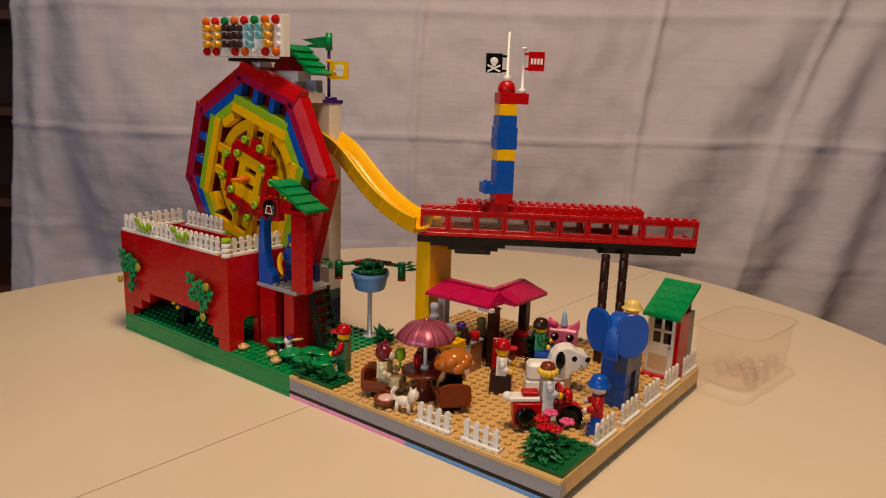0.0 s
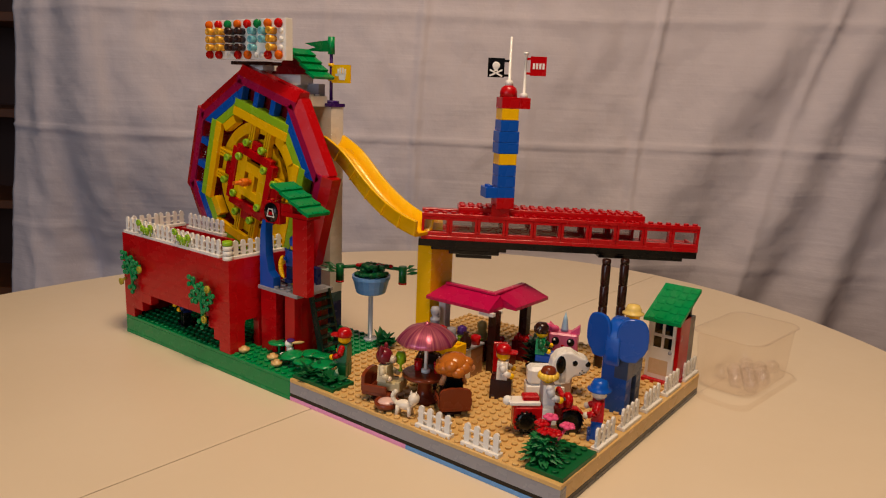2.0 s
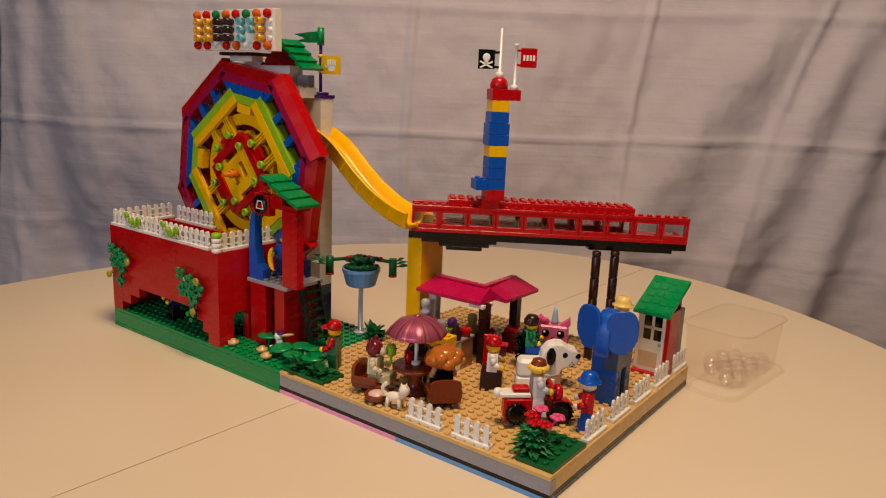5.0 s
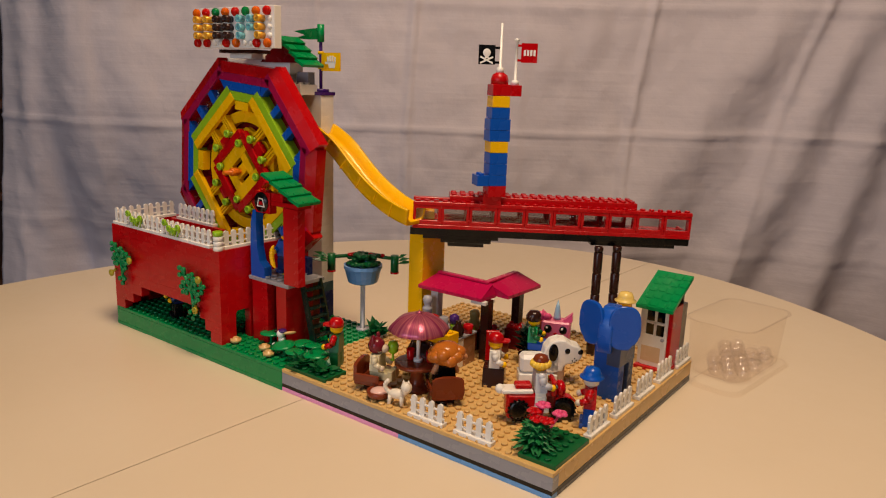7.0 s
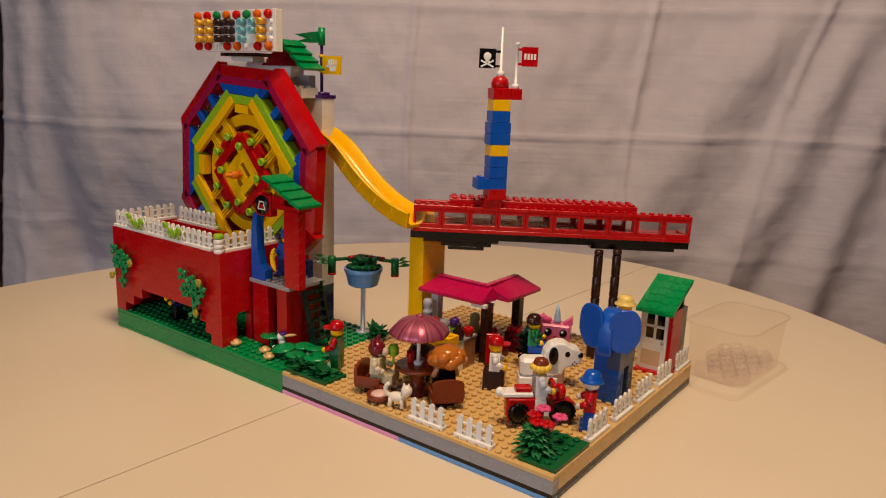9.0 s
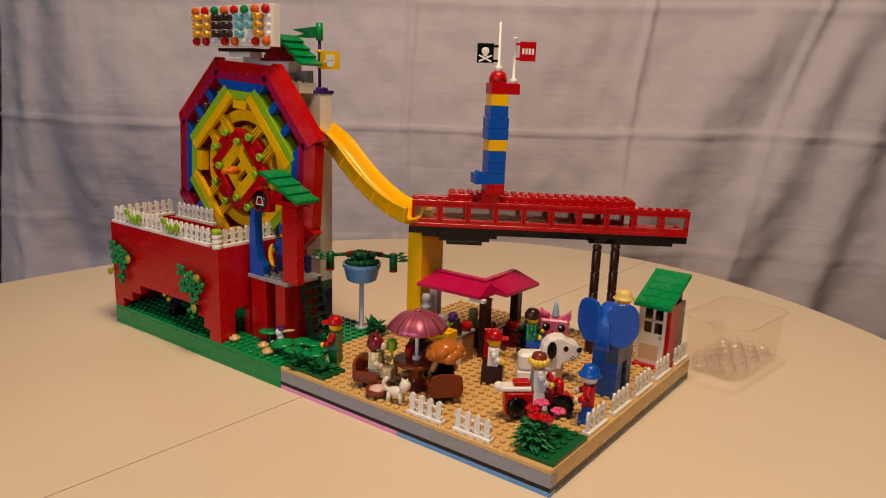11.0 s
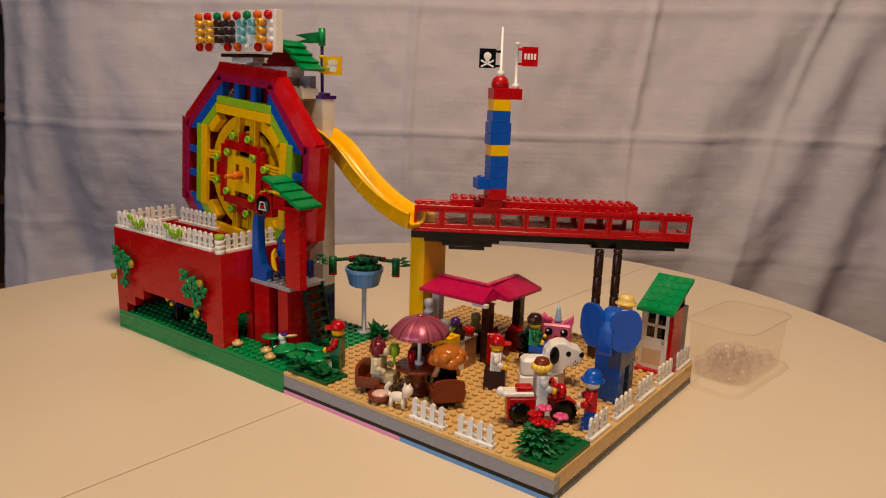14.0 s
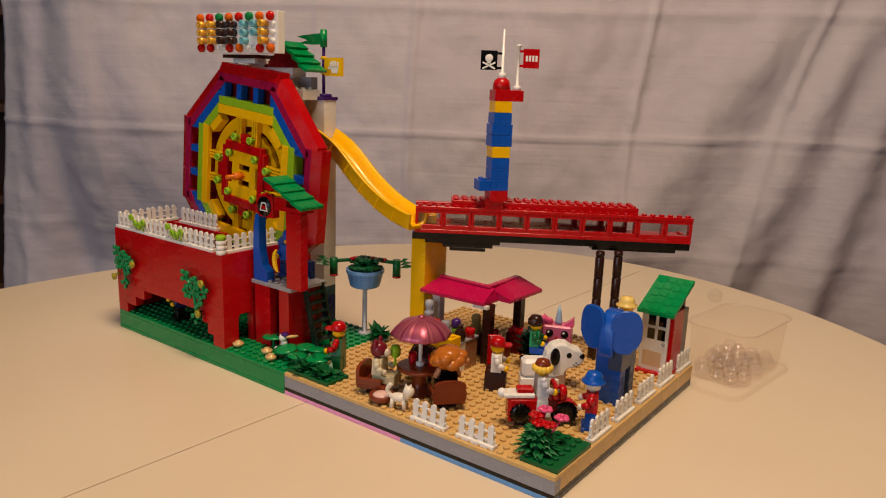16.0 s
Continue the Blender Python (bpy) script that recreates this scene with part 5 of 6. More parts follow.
def elephant():
    root = thing("toy_elephant", 60.9, 17.2, TOP, "large blue brick elephant with wide ears", "toy elephant")
    slate = plastic("slate_blue_plastic", (70, 82, 108))
    for k in range(3):
        for y in (-1.6, .8):
            brick(root, BLUE if y < 0 else slate, -1.3, y, k * 1.2, 2.6, 1.1 if y > 0 else 1.3, 1.2, False)
    for k, n in ((3, 2), (4, 1.4)):
        brick(root, BLUE, -1.3, -1.6, k * 1.2, 1.3, 3.5, 1.2, False)
        brick(root, slate, 0.0, -1.6, k * 1.2, 1.35, 3.5, 1.2, False)
    bm = B()
    cbox(bm, -1.2, -1.5, 6.0, 1.3, 1.6, 6.6, .12)
    part("saddle", bm, RED, root, "red saddle plate")
    m = Matrix.Translation((-.1, -1.25, 5.7)) @ Matrix.Rotation(radians(6), 4, "Z")
    bm = B()
    side = [(1.2, 3.7)] + [(-.1 - 1.45 * math.sin(a), 1.2 + 2.55 * math.cos(a)) for a in [math.pi * .5 * q / 9 for q in range(10)]] + [(-1.6, .5), (-1.55, -.1), (-1.35, -.6), (-1.0, -.7), (-.8, -.3), (-.75, .5), (.2, .4), (1.2, .4)]
    prism(bm, side, -.7, .7, 0, m, axis="x")
    for f in bm.faces:
        f.smooth = len(f.verts) == 4
    ob = part("head", bm, BLUE, root, "blue head with a drooping trunk")
    bv = ob.modifiers.new("soft_edge", "BEVEL")
    bv.width, bv.segments = 0.0022, 3
    for s in (-1, 1):
        bm = B()
        e = m @ Matrix.Translation((s * .62, -1.15, 1.85)) @ Matrix.Rotation(s * radians(24), 4, "Z")
        n = 28
        pts = []
        for i in range(n):
            a = 2 * math.pi * i / n
            c, q = math.cos(a), math.sin(a)
            pts.append((s * 1.1 + 1.5 * math.copysign(abs(c) ** .7, c), .15 + 2.15 * math.copysign(abs(q) ** .75, q) + (.35 if q < -.3 and s * c > .3 else 0)))
        prism(bm, pts, -.2, .2, 0, e)
        ob = part("ear", bm, BLUE, root, "wide rounded blue ear")
        bv = ob.modifiers.new("soft_edge", "BEVEL")
        bv.width, bv.segments = 0.0012, 3
        bm = B()
        ball(bm, (s * .86, -.9, 2.3), .16, 0, 10, 6, m=m)
        part("eye", bm, BLACK, root, "small black eye")


def pink_toy():
    bm = B()
    cbox(bm, -1.5, -.9, 0, 1.5, .9, 2.2, .1, 0)
    cbox(bm, -1.55, -1.0, 2.0, 1.55, 1.0, 4.6, .18, 0)
    for s in (-1, 1):
        prism(bm, [(s * 1.7, 4.6), (s * .6, 4.6), (s * 1.65, 5.5)], -.6, .4, 1)
        ball(bm, (s * .82, -1.0, 3.75), .42, 2, 12, 8, squash=(1, .3, 1.1))
        ball(bm, (s * .82 - .12, -1.12, 3.9), .13, 3, 8, 5)
    lathe(bm, [(.42, 4.7), (.40, 4.9), (.33, 5.4), (.24, 6.0), (0, 6.9)], 10, None, 4)
    for dx, dz in ((-1.0, 5.0), (-1.75, 5.15)):
        ball(bm, (dx, -.6, dz), .5, 1, 10, 7, squash=(1, .5, .8))
    ball(bm, (0, -1.02, 3.25), .2, 5, 8, 5, squash=(1, .4, .8))
    single("pink_toy_animal", bm, [plastic("toy_pink", (214, 104, 138)), HOTPINK, BLACK, WHITE, plastic("horn_blue", (158, 190, 214)), RED], 52.3, 21.4, TOP + .2, "pink block toy animal with a pale blue horn", "toy animal", rz=22)
    bm = B()
    cbox(bm, -1, -1, 0, 1, 1, .2)
    single("toy_stand", bm, BROWN, 52.3, 21.4, TOP, "small brown block stand on the base", "stand")


# ---- motorcycle ----
def motorcycle():
    root = thing("motorcycle", 58.3, 7.2, TOP, "red toy motorcycle with black tyres and white tail", "toy motorcycle", rz=42)
    for x, r in ((2.3, 1.15), (-1.5, 1.1)):
        bm = B()
        m = Matrix.Translation((x, 0, r)) @ Matrix.Rotation(math.pi / 2, 4, "X")
        lathe(bm, [(r * .55, -.38), (r * .9, -.38), (r, -.2), (r, .2), (r * .9, .38), (r * .55, .38)], 24, m)
        for k in range(18):
            a = 2 * math.pi * k / 18
            cbox(bm, -.08, -.36, r - .03, .08, .36, r + .08, .02, 0, Matrix.Translation((x, 0, r)) @ Matrix.Rotation(a, 4, "Y"))
        w = part("wheel", bm, BLACK, root, "black ribbed tyre")
        bm = B()
        lathe(bm, [(0, -.3), (r * .56, -.3), (r * .56, .3), (0, .3)], 16, m)
        part("rim", bm, GREY if x > 0 else DGREY, w, "grey rim")
    bm = B()
    cbox(bm, -3.0, -.8, 1.0, .2, .8, 2.9, .22)
    cbox(bm, -2.9, -.75, .6, -.6, .75, 1.2, .15)
    part("body", bm, RED, root)
    bm = B()
    cbox(bm, -3.4, -.75, 2.9, -.6, .75, 3.3, .1)
    ball(bm, (-3.5, 0, 3.15), .45, 0, 10, 7)
    part("tail_top", bm, WHITE, root, "white tail top")
    bm = B()
    cbox(bm, -2.2, -.5, 3.3, -.7, .5, 3.75, .1)
    part("pack", bm, RED, root)
    bm = B()
    cbox(bm, .0, -.55, 1.3, 1.6, .55, 2.9, .25)
    part("tank", bm, DRED, root)
    bm = B()
    rod(bm, (1.4, 0, 3.6), (2.3, 0, 1.1), .22, 8)
    rod(bm, (1.4, -1.0, 3.7), (1.4, 1.0, 3.7), .14, 8)
    part("fork", bm, DGREY, root, "dark grey fork")
    bm = B()
    cbox(bm, 1.0, -.9, 2.7, 1.5, .9, 4.2, .18)
    part("fairing", bm, RED, root)
    bm = B()
    lathe(bm, [(.45, 0), (.72, .15), (.75, .5), (.5, .75), (0, .82)], 14, Matrix.Translation((1.6, 0, 3.2)) @ Matrix.Rotation(math.pi / 2, 4, "Y"))
    part("headlight", bm, RED, root, "red round headlight")
    bm = B()
    for k in range(7):
        a = radians(20 + 22 * k)
        cbox(bm, -.3, -.45, 1.28, .3, .45, 1.42, .05, 0, Matrix.Translation((2.3, 0, 1.15)) @ Matrix.Rotation(a - math.pi / 2, 4, "Y"))
    part("mudguard", bm, RED, root, "red front mudguard")
    bm = B()
    for k in range(14):
        a = 2 * math.pi * k / 14
        cbox(bm, -.1, -.12, .85, .1, .12, 1.0, .02, 0, Matrix.Translation((-1.9, -.9, 1.5)) @ Matrix.Rotation(a, 4, "Y"))
    lathe(bm, [(.5, -.1), (.88, -.1), (.88, .1), (.5, .1)], 16, Matrix.Translation((-1.9, -.9, 1.5)) @ Matrix.Rotation(math.pi / 2, 4, "X"))
    part("sprocket", bm, BLACK, root, "black toothed sprocket")
    for s in (-.82,):
        bm = B()
        lathe(bm, [(0, -.04), (.62, -.04), (.62, .04), (0, .04)], 16, Matrix.Translation((-1.9, s, 1.7)) @ Matrix.Rotation(math.pi / 2, 4, "X"))
        part("side_disc", bm, BLACK, root, "black side disc")


# ---- hut by the rear edge ----
def hut():
    root = thing("ticket_hut", 60.0, 26.2, TOP, "small hut with white door and green sloped roof", "toy hut")
    bm = B()
    cbox(bm, -.3, -.5, 0, 3.4, 4.6, .4, .03)
    part("base_plate", bm, RED, root, "red base plate")
    bm = B()
    cbox(bm, 2.85, .2, .4, 3.3, 3.0, 7.2, .04)
    part("wall", bm, RED, root, "red side wall")
    bm = B()
    cbox(bm, 2.85, 3.0, .4, 3.3, 4.5, 7.0, .04)
    cbox(bm, -.2, 4.1, .4, 2.85, 4.5, 9.0, .04)
    part("rear_wall", bm, plastic("grey_brown_plastic", (104, 92, 84)), root, "grey brown rear wall")
    bm = B()
    cbox(bm, -.25, .2, .4, .15, 4.1, 7.4, .04)
    part("wall", bm, WHITE, root)
    door = B()
    for q in ((0.16, .4, 2.84, 3.9), (0.16, 6.7, 2.84, 7.1), (.16, 3.9, .5, 6.7), (2.5, 3.9, 2.84, 6.7), (1.36, 3.9, 1.64, 6.7), (.5, 5.15, 2.5, 5.45)):
        cbox(door, q[0], 0, q[1], q[2], .3, q[3], .03)
    d = part("door", door, WHITE, root, "white four-light door")
    for i in (0, 1):
        for j in (0, 1):
            bm = B()
            cbox(bm, .48 + 1.14 * i, .16, 3.88 + 1.55 * j, 1.38 + 1.14 * i, .2, 5.17 + 1.55 * j, .005)
            # pane colour carries the hut's inner shade
            part("pane", bm, SHADE_PANE, d, "clear pane tinted dark for the shade inside")
    bm = B()
    ball(bm, (2.45, -.12, 3.6), .2, 0, 10, 7)
    part("door_knob", bm, GREY, d, "pale round knob")
    bm = B()
    cbox(bm, .2, -.02, .9, 2.3, .01, 2.6, .005)
    part("door_panel", bm, plastic("pale_tan_plastic", (214, 186, 150)), d, "pale tan lower panel")
    # black block added behind the door; its colour stands for interior shade
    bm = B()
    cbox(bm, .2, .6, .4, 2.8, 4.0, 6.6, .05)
    part("inner_cabinet", bm, BLACK, root, "black block standing in for shade inside the hut")
    # roof slope rising to the rear, with shingle ridges
    low, high, y0, y1 = 6.9, 9.6, -.9, 4.7
    bm = B()
    prism(bm, [(y0, low), (y0, low + .35), (y1, high + .35), (y1, high)], -.5, 3.55, axis="x")
    rf = part("roof", bm, GREEN, root, "green sloped roof")
    for k in range(5):
        for i in range(4):
            bm = B()
            t = (k + .35 + .12 * (i % 2)) / 5
            y, z = y0 + (y1 - y0) * t, low + .35 + (high - low) * t
            m = Matrix.Translation((-.05 + i * .92, y, z)) @ Matrix.Rotation(math.atan2(high - low, y1 - y0), 4, "X")
            cbox(bm, 0, -.35, -.03, .8, .35, .09, .03, 0, m)
            part("shingle", bm, GREEN, rf)


# ---- booth beside the wheel ----
def booth():
    root = thing("ride_booth", 22.4, 3.6, TOP, "red ride booth on pillars with a green tiled roof", "toy booth")
    for k in range(6):
        brick(root, RED, 0.2, .3, k * 1.2, 2.6, 1, 1.2, False)
        brick(root, RED, 4.3, .3, k * 1.2, 1.6, 1, 1.2, False)
        brick(root, RED, 4.3, 1.3, k * 1.2, 1.6, 3, 1.2, False)
        brick(root, DRED, 0.2, 4.3, k * 1.2, 5.7, 1, 1.2, False)
    bm = B()
    cbox(bm, 0, 0, 7.2, 6.6, 5.4, 7.6, .03)
    for i in range(5):
        for j in range(5):
            stud(bm, .6 + i, .6 + j, 7.6)
    part("platform", bm, GREY, root, "grey platform plate")
    # right pillar of the booth
    for k in range(7):
        brick(root, RED, 5.75, .2, 7.6 + k * 1.2, 2.3, 1.0, 1.2, False)
    # blue curved side panel
    bm = B()
    pts = [(0.2, 7.6), (2.5, 7.6), (2.5, 8.8), (1.7, 9.4), (1.3, 11.0), (1.2, 13.5), (1.3, 15.2), (0.75, 15.2), (0.35, 13.8), (0.2, 11.5)]
    prism(bm, pts, .2, 1.2)
    part("side_panel", bm, BLUE, root, "curved blue side panel")
    bm = B()
    cbox(bm, .2, 4.4, 7.6, 4.9, 5.2, 9.6, .05)
    part("rear_panel", bm, DBLUE, root, "dark blue rear panel")
    # red sign brick with a black round plate
    bm = B()
    cbox(bm, 1.2, .2, 15.0, 3.6, 1.2, 17.4, .05)
    stud(bm, 1.9, .7, 17.4)
    stud(bm, 2.9, .7, 17.4)
    sg = part("sign_block", bm, RED, root, "red sign block")
    bm = B()
    lathe(bm, [(0, 0), (1.1, 0), (1.1, .12), (0, .12)], 24, Matrix.Translation((2.3, .2, 16.2)) @ Matrix.Rotation(math.pi / 2, 4, "X"))
    part("sign_disc", bm, BLACK, sg, "black round sign face")
    bm = B()
    o, i = [(-.65, -.5), (.65, -.5), (.35, .45), (-.35, .45)], [(-.48, -.38), (.48, -.38), (.27, .33), (-.27, .33)]
    for k in range(4):
        j = (k + 1) % 4
        prism(bm, [(2.3 + q[0], 16.2 + q[1]) for q in (o[k], o[j], i[j], i[k])], .03, .07)
    part("sign_mark", bm, WHITE, sg, "pale outlined mark")
    bm = B()
    prism(bm, [(2.3 - .35, 15.95), (2.3 + .35, 15.95), (2.3 + .2, 16.3), (2.3 - .2, 16.3)], .03, .07)
    part("sign_mark", bm, RED, sg, "red mark")
    # roof: slope falling away from the wheel's axle, in rows of tiles
    x0, z0, x1, z1 = 3.0, 19.55, 8.75, 16.75
    ang = math.atan2(z0 - z1, x1 - x0)
    L = math.hypot(x1 - x0, z0 - z1)
    m = Matrix.Translation((x0, 0, z0)) @ Matrix.Rotation(ang, 4, "Y")
    for k in range(4):
        bm = B()
        a, b = L * k / 4, L * (k + 1) / 4 + .12
        v = [(a, -.04), (b, .12), (b, -.2), (a, -.36)]
        prism(bm, v, -.4, 2.75, 0, m)
        t = part("roof_tiles", bm, GREEN, root, "green roof tile row")
        for c in range(4):
            bm = B()
            cbox(bm, b - .42, -.38 + .79 * c, .0, b - .02, .33 + .79 * c, .17 + .03 * (c % 2), .03, 0, m)
            part("shingle", bm, GREEN, t)
    bm = B()
    cbox(bm, 3.7, .3, 16.0, 8.0, 2.2, 16.55, .05)
    cbox(bm, 3.7, .3, 16.55, 5.6, 2.2, 17.4, .05)
    part("roof_support", bm, RED, root)
    # lime and yellow parts inside
    bm = B()
    prism(bm, [(2.8, 13.2), (4.6, 13.2), (4.6, 14.4), (3.3, 14.4)], 2.4, 3.4)
    part("slope_brick", bm, LIME, root, "lime slope brick")
    bm = B()
    cbox(bm, 2.9, 2.2, 7.8, 4.6, 3.2, 8.6, .05)
    part("console", bm, YELLOW, root, "yellow console")
    # dark stairs down to the base
    STAIR = plastic("blackish_green_plastic", (16, 36, 30))
    st = thing("stairs", 28.6, 5.6, TOP, "nearly black green plastic stairs beside the red booth", "toy stairs")
    for s in (0, 2.6):
        bm = B()
        prism(bm, [(0.0, 7.4), (.5, 7.6), (2.6, .3), (2.6, 0), (1.9, 0)], s, s + .3)
        part("stringer", bm, STAIR, st)
    for k in range(7):
        bm = B()
        cbox(bm, .1 + .3 * k, .3, 6.5 - k * 1.0, .95 + .3 * k, 2.6, 6.7 - k * 1.0, .03)
        part("tread", bm, STAIR, st)
    bm = B()
    for k in range(10):
        t = k / 9
        a = -1.1 + 2.0 * t
        ball(bm, (.85 * math.cos(a) - .8, 0, 1.4 * math.sin(a) + 1.6), .30 * (1 - abs(2 * t - 1) ** 3 * .6), 0, 9, 6)
    single("banana", bm, YELLOW, 26.0, 4.0, 11.2, "yellow plastic banana in the booth", "banana", rz=180)


# ---- top of the wheel tower ----
def crown():
    root = thing("tower_top", 0, 0, 0, "white brick beam and gable behind the wheel", "toy tower top")
    for x, n in ((8.4, 4), (12.4, 4), (16.4, 4)):
        brick(root, WHITE, x, 11.8, 32.4, n, 2, 1.5, True)
    brick(root, WHITE, 18.9, 11.4, 31.2, 1, 2.6, 1.2, False)
    brick(root, WHITE, 18.6, 11.4, 30.0, 4, 2.6, 1.2, True)
    brick(root, GREY, 20.2, 13.0, 31.2, 2, 1, 1.4, False, label="pale grey brick")
    for k in range(13):
        brick(root, WHITE, 18.6, 11.7, 14.4 + 1.2 * k, 2, 1.8, 1.2, False)
    brick(root, WHITE, 12.5, 9.4, 33.92, 4, 3, 0.58, False)
    bm = B()
    cbox(bm, 11.5, 8.6, 34.5, 18.0, 11.0, 34.9, .03)
    part("bracket", bm, DBROWN, root, "dark sign bracket plate")
    bm = B()
    prism(bm, [(15.6, 33.6), (22.6, 33.6), (19.2, 36.2)], 11.4, 14.0)
    part("gable", bm, DRED, root, "dark red gable")
    x0, z0, x1, z1 = 19.2, 36.7, 23.4, 33.3
    ang, L = math.atan2(z0 - z1, x1 - x0), math.hypot(x1 - x0, z0 - z1)
    m = Matrix.Translation((x0, 0, z0)) @ Matrix.Rotation(ang, 4, "Y")
    for k in range(4):
        bm = B()
        a, b = L * k / 4, L * (k + 1) / 4 + .12
        prism(bm, [(a, -.1), (b, .22), (b, -.12), (a, -.42)], 11.0, 14.2, 0, m)
        part("roof_tiles", bm, GREEN, root, "green roof tile row")
    # pole with green pennant and yellow flag
    fl = thing("flag_pole", 22.2, 15.0, 30.4, "purple pole with green pennant and yellow flag", "flag pole")
    bm = B()
    rod(bm, (0, 0, 0), (0, 0, 7.4), .2)
    lathe(bm, [(1.0, 0), (1.0, .3), (.3, .35)], 12)
    part("pole", bm, PURPLE, fl, "purple pole")
    bm = B()
    rod(bm, (0, 0, 5.7), (0, 0, 7.7), .42)
    prism(bm, [(-.3, 7.3), (-.3, 6.0), (-2.0, 6.0), (-4.6, 6.15), (-2.6, 6.5), (-4.6, 7.0), (-2.0, 7.2)], -.12, .12)
    part("pennant", bm, GREEN, fl, "green two-tailed pennant")
    bm = B()
    prism(bm, [(.2, 2.4), (3.2, 2.4), (3.2, 4.5), (.2, 4.5)], -.1, .1)
    for z in (2.6, 4.3):
        rod(bm, (0, 0, z), (0, 0, z + .35), .36)
    fg = part("flag", bm, YELLOW, fl, "yellow flag")
    bm = B()
    prism(bm, [(1.5, 2.75), (2.4, 2.75), (2.6, 3.5), (1.3, 3.5)], -.14, -.1)
    for x in (1.3, 1.65, 2.05, 2.45):
        cbox(bm, x - .12, -.14, 3.4, x + .14, -.1, 4.2 - abs(x - 1.85) * .3, .005)
    cbox(bm, .85, -.14, 3.2, 1.4, -.1, 3.45, .005)
    part("flag_mark", bm, WHITE, fg, "white printed shape")


def light_sign():
    root = thing("bulb_sign", 8.5, 7.4, 35.0, "white sign set with coloured bulbs and gold tubes", "sign")
    W, H = 14.5, 4.5
    bm = B()
    cbox(bm, 0, 0, 0, W, 1.0, H, .04)
    part("panel", bm, WHITE, root)
    turn = Matrix.Rotation(math.pi / 2, 4, "X")
    rnd = random.Random(3)
    cols = [0.9 + 1.81 * i for i in range(8)]
    topm = [TORANGE, TREDL, TGREEN, TORANGE, TREDL, TGREEN, TORANGE, TREDL]
    botm = [TREDL, TREDL, None, TREDL, TORANGE, None, TREDL, TORANGE]
    for i, x in enumerate(cols):
        for z, mt in ((H - .55, topm[i]), (.55, botm[i])):
            bm = B()
            if mt:
                lathe(bm, [(.42, 0), (.5, .1), (.5, .38), (.36, .56), (0, .62)], 14, Matrix.Translation((x, 0, z)) @ turn)
                part("bulb", bm, mt, root, "coloured clear bulb")
            else:
                for dx in (-.5, .5):
                    lathe(bm, [(.32, 0), (.32, .22), (0, .22)], 10, Matrix.Translation((x + dx, 0, z)) @ turn)
                part("stud_pair", bm, WHITE, root)
    kinds = [GOLD, GOLD, DBROWN, DBROWN, AQUA, AQUA, GOLD]
    for r in range(3):
        z = 1.35 + .9 * r
        for i, mt in enumerate(kinds):
            if r == 0 and i == 5:
                continue
            x = 1.6 + 1.85 * i + (.2 if mt is AQUA else 0)
            bm = B()
            ln = 1.05 if mt is not AQUA else 0.8
            lathe(bm, [(.38, 0), (.42, ln), (.27, ln), (.25, ln - .5), (0, ln - .5)], 14, Matrix.Translation((x, 0, z)) @ turn)
            part("tube", bm, mt, root, {"gold_plastic": "gold tube", "dark_brown_plastic": "dark brown tube"}.get(mt.name, "clear aqua tube"))
        bm = B()
        lathe(bm, [(.32, 0), (.32, .22), (0, .22)], 10, Matrix.Translation((W - .7, 0, z)) @ turn)
        part("stud", bm, WHITE, root)


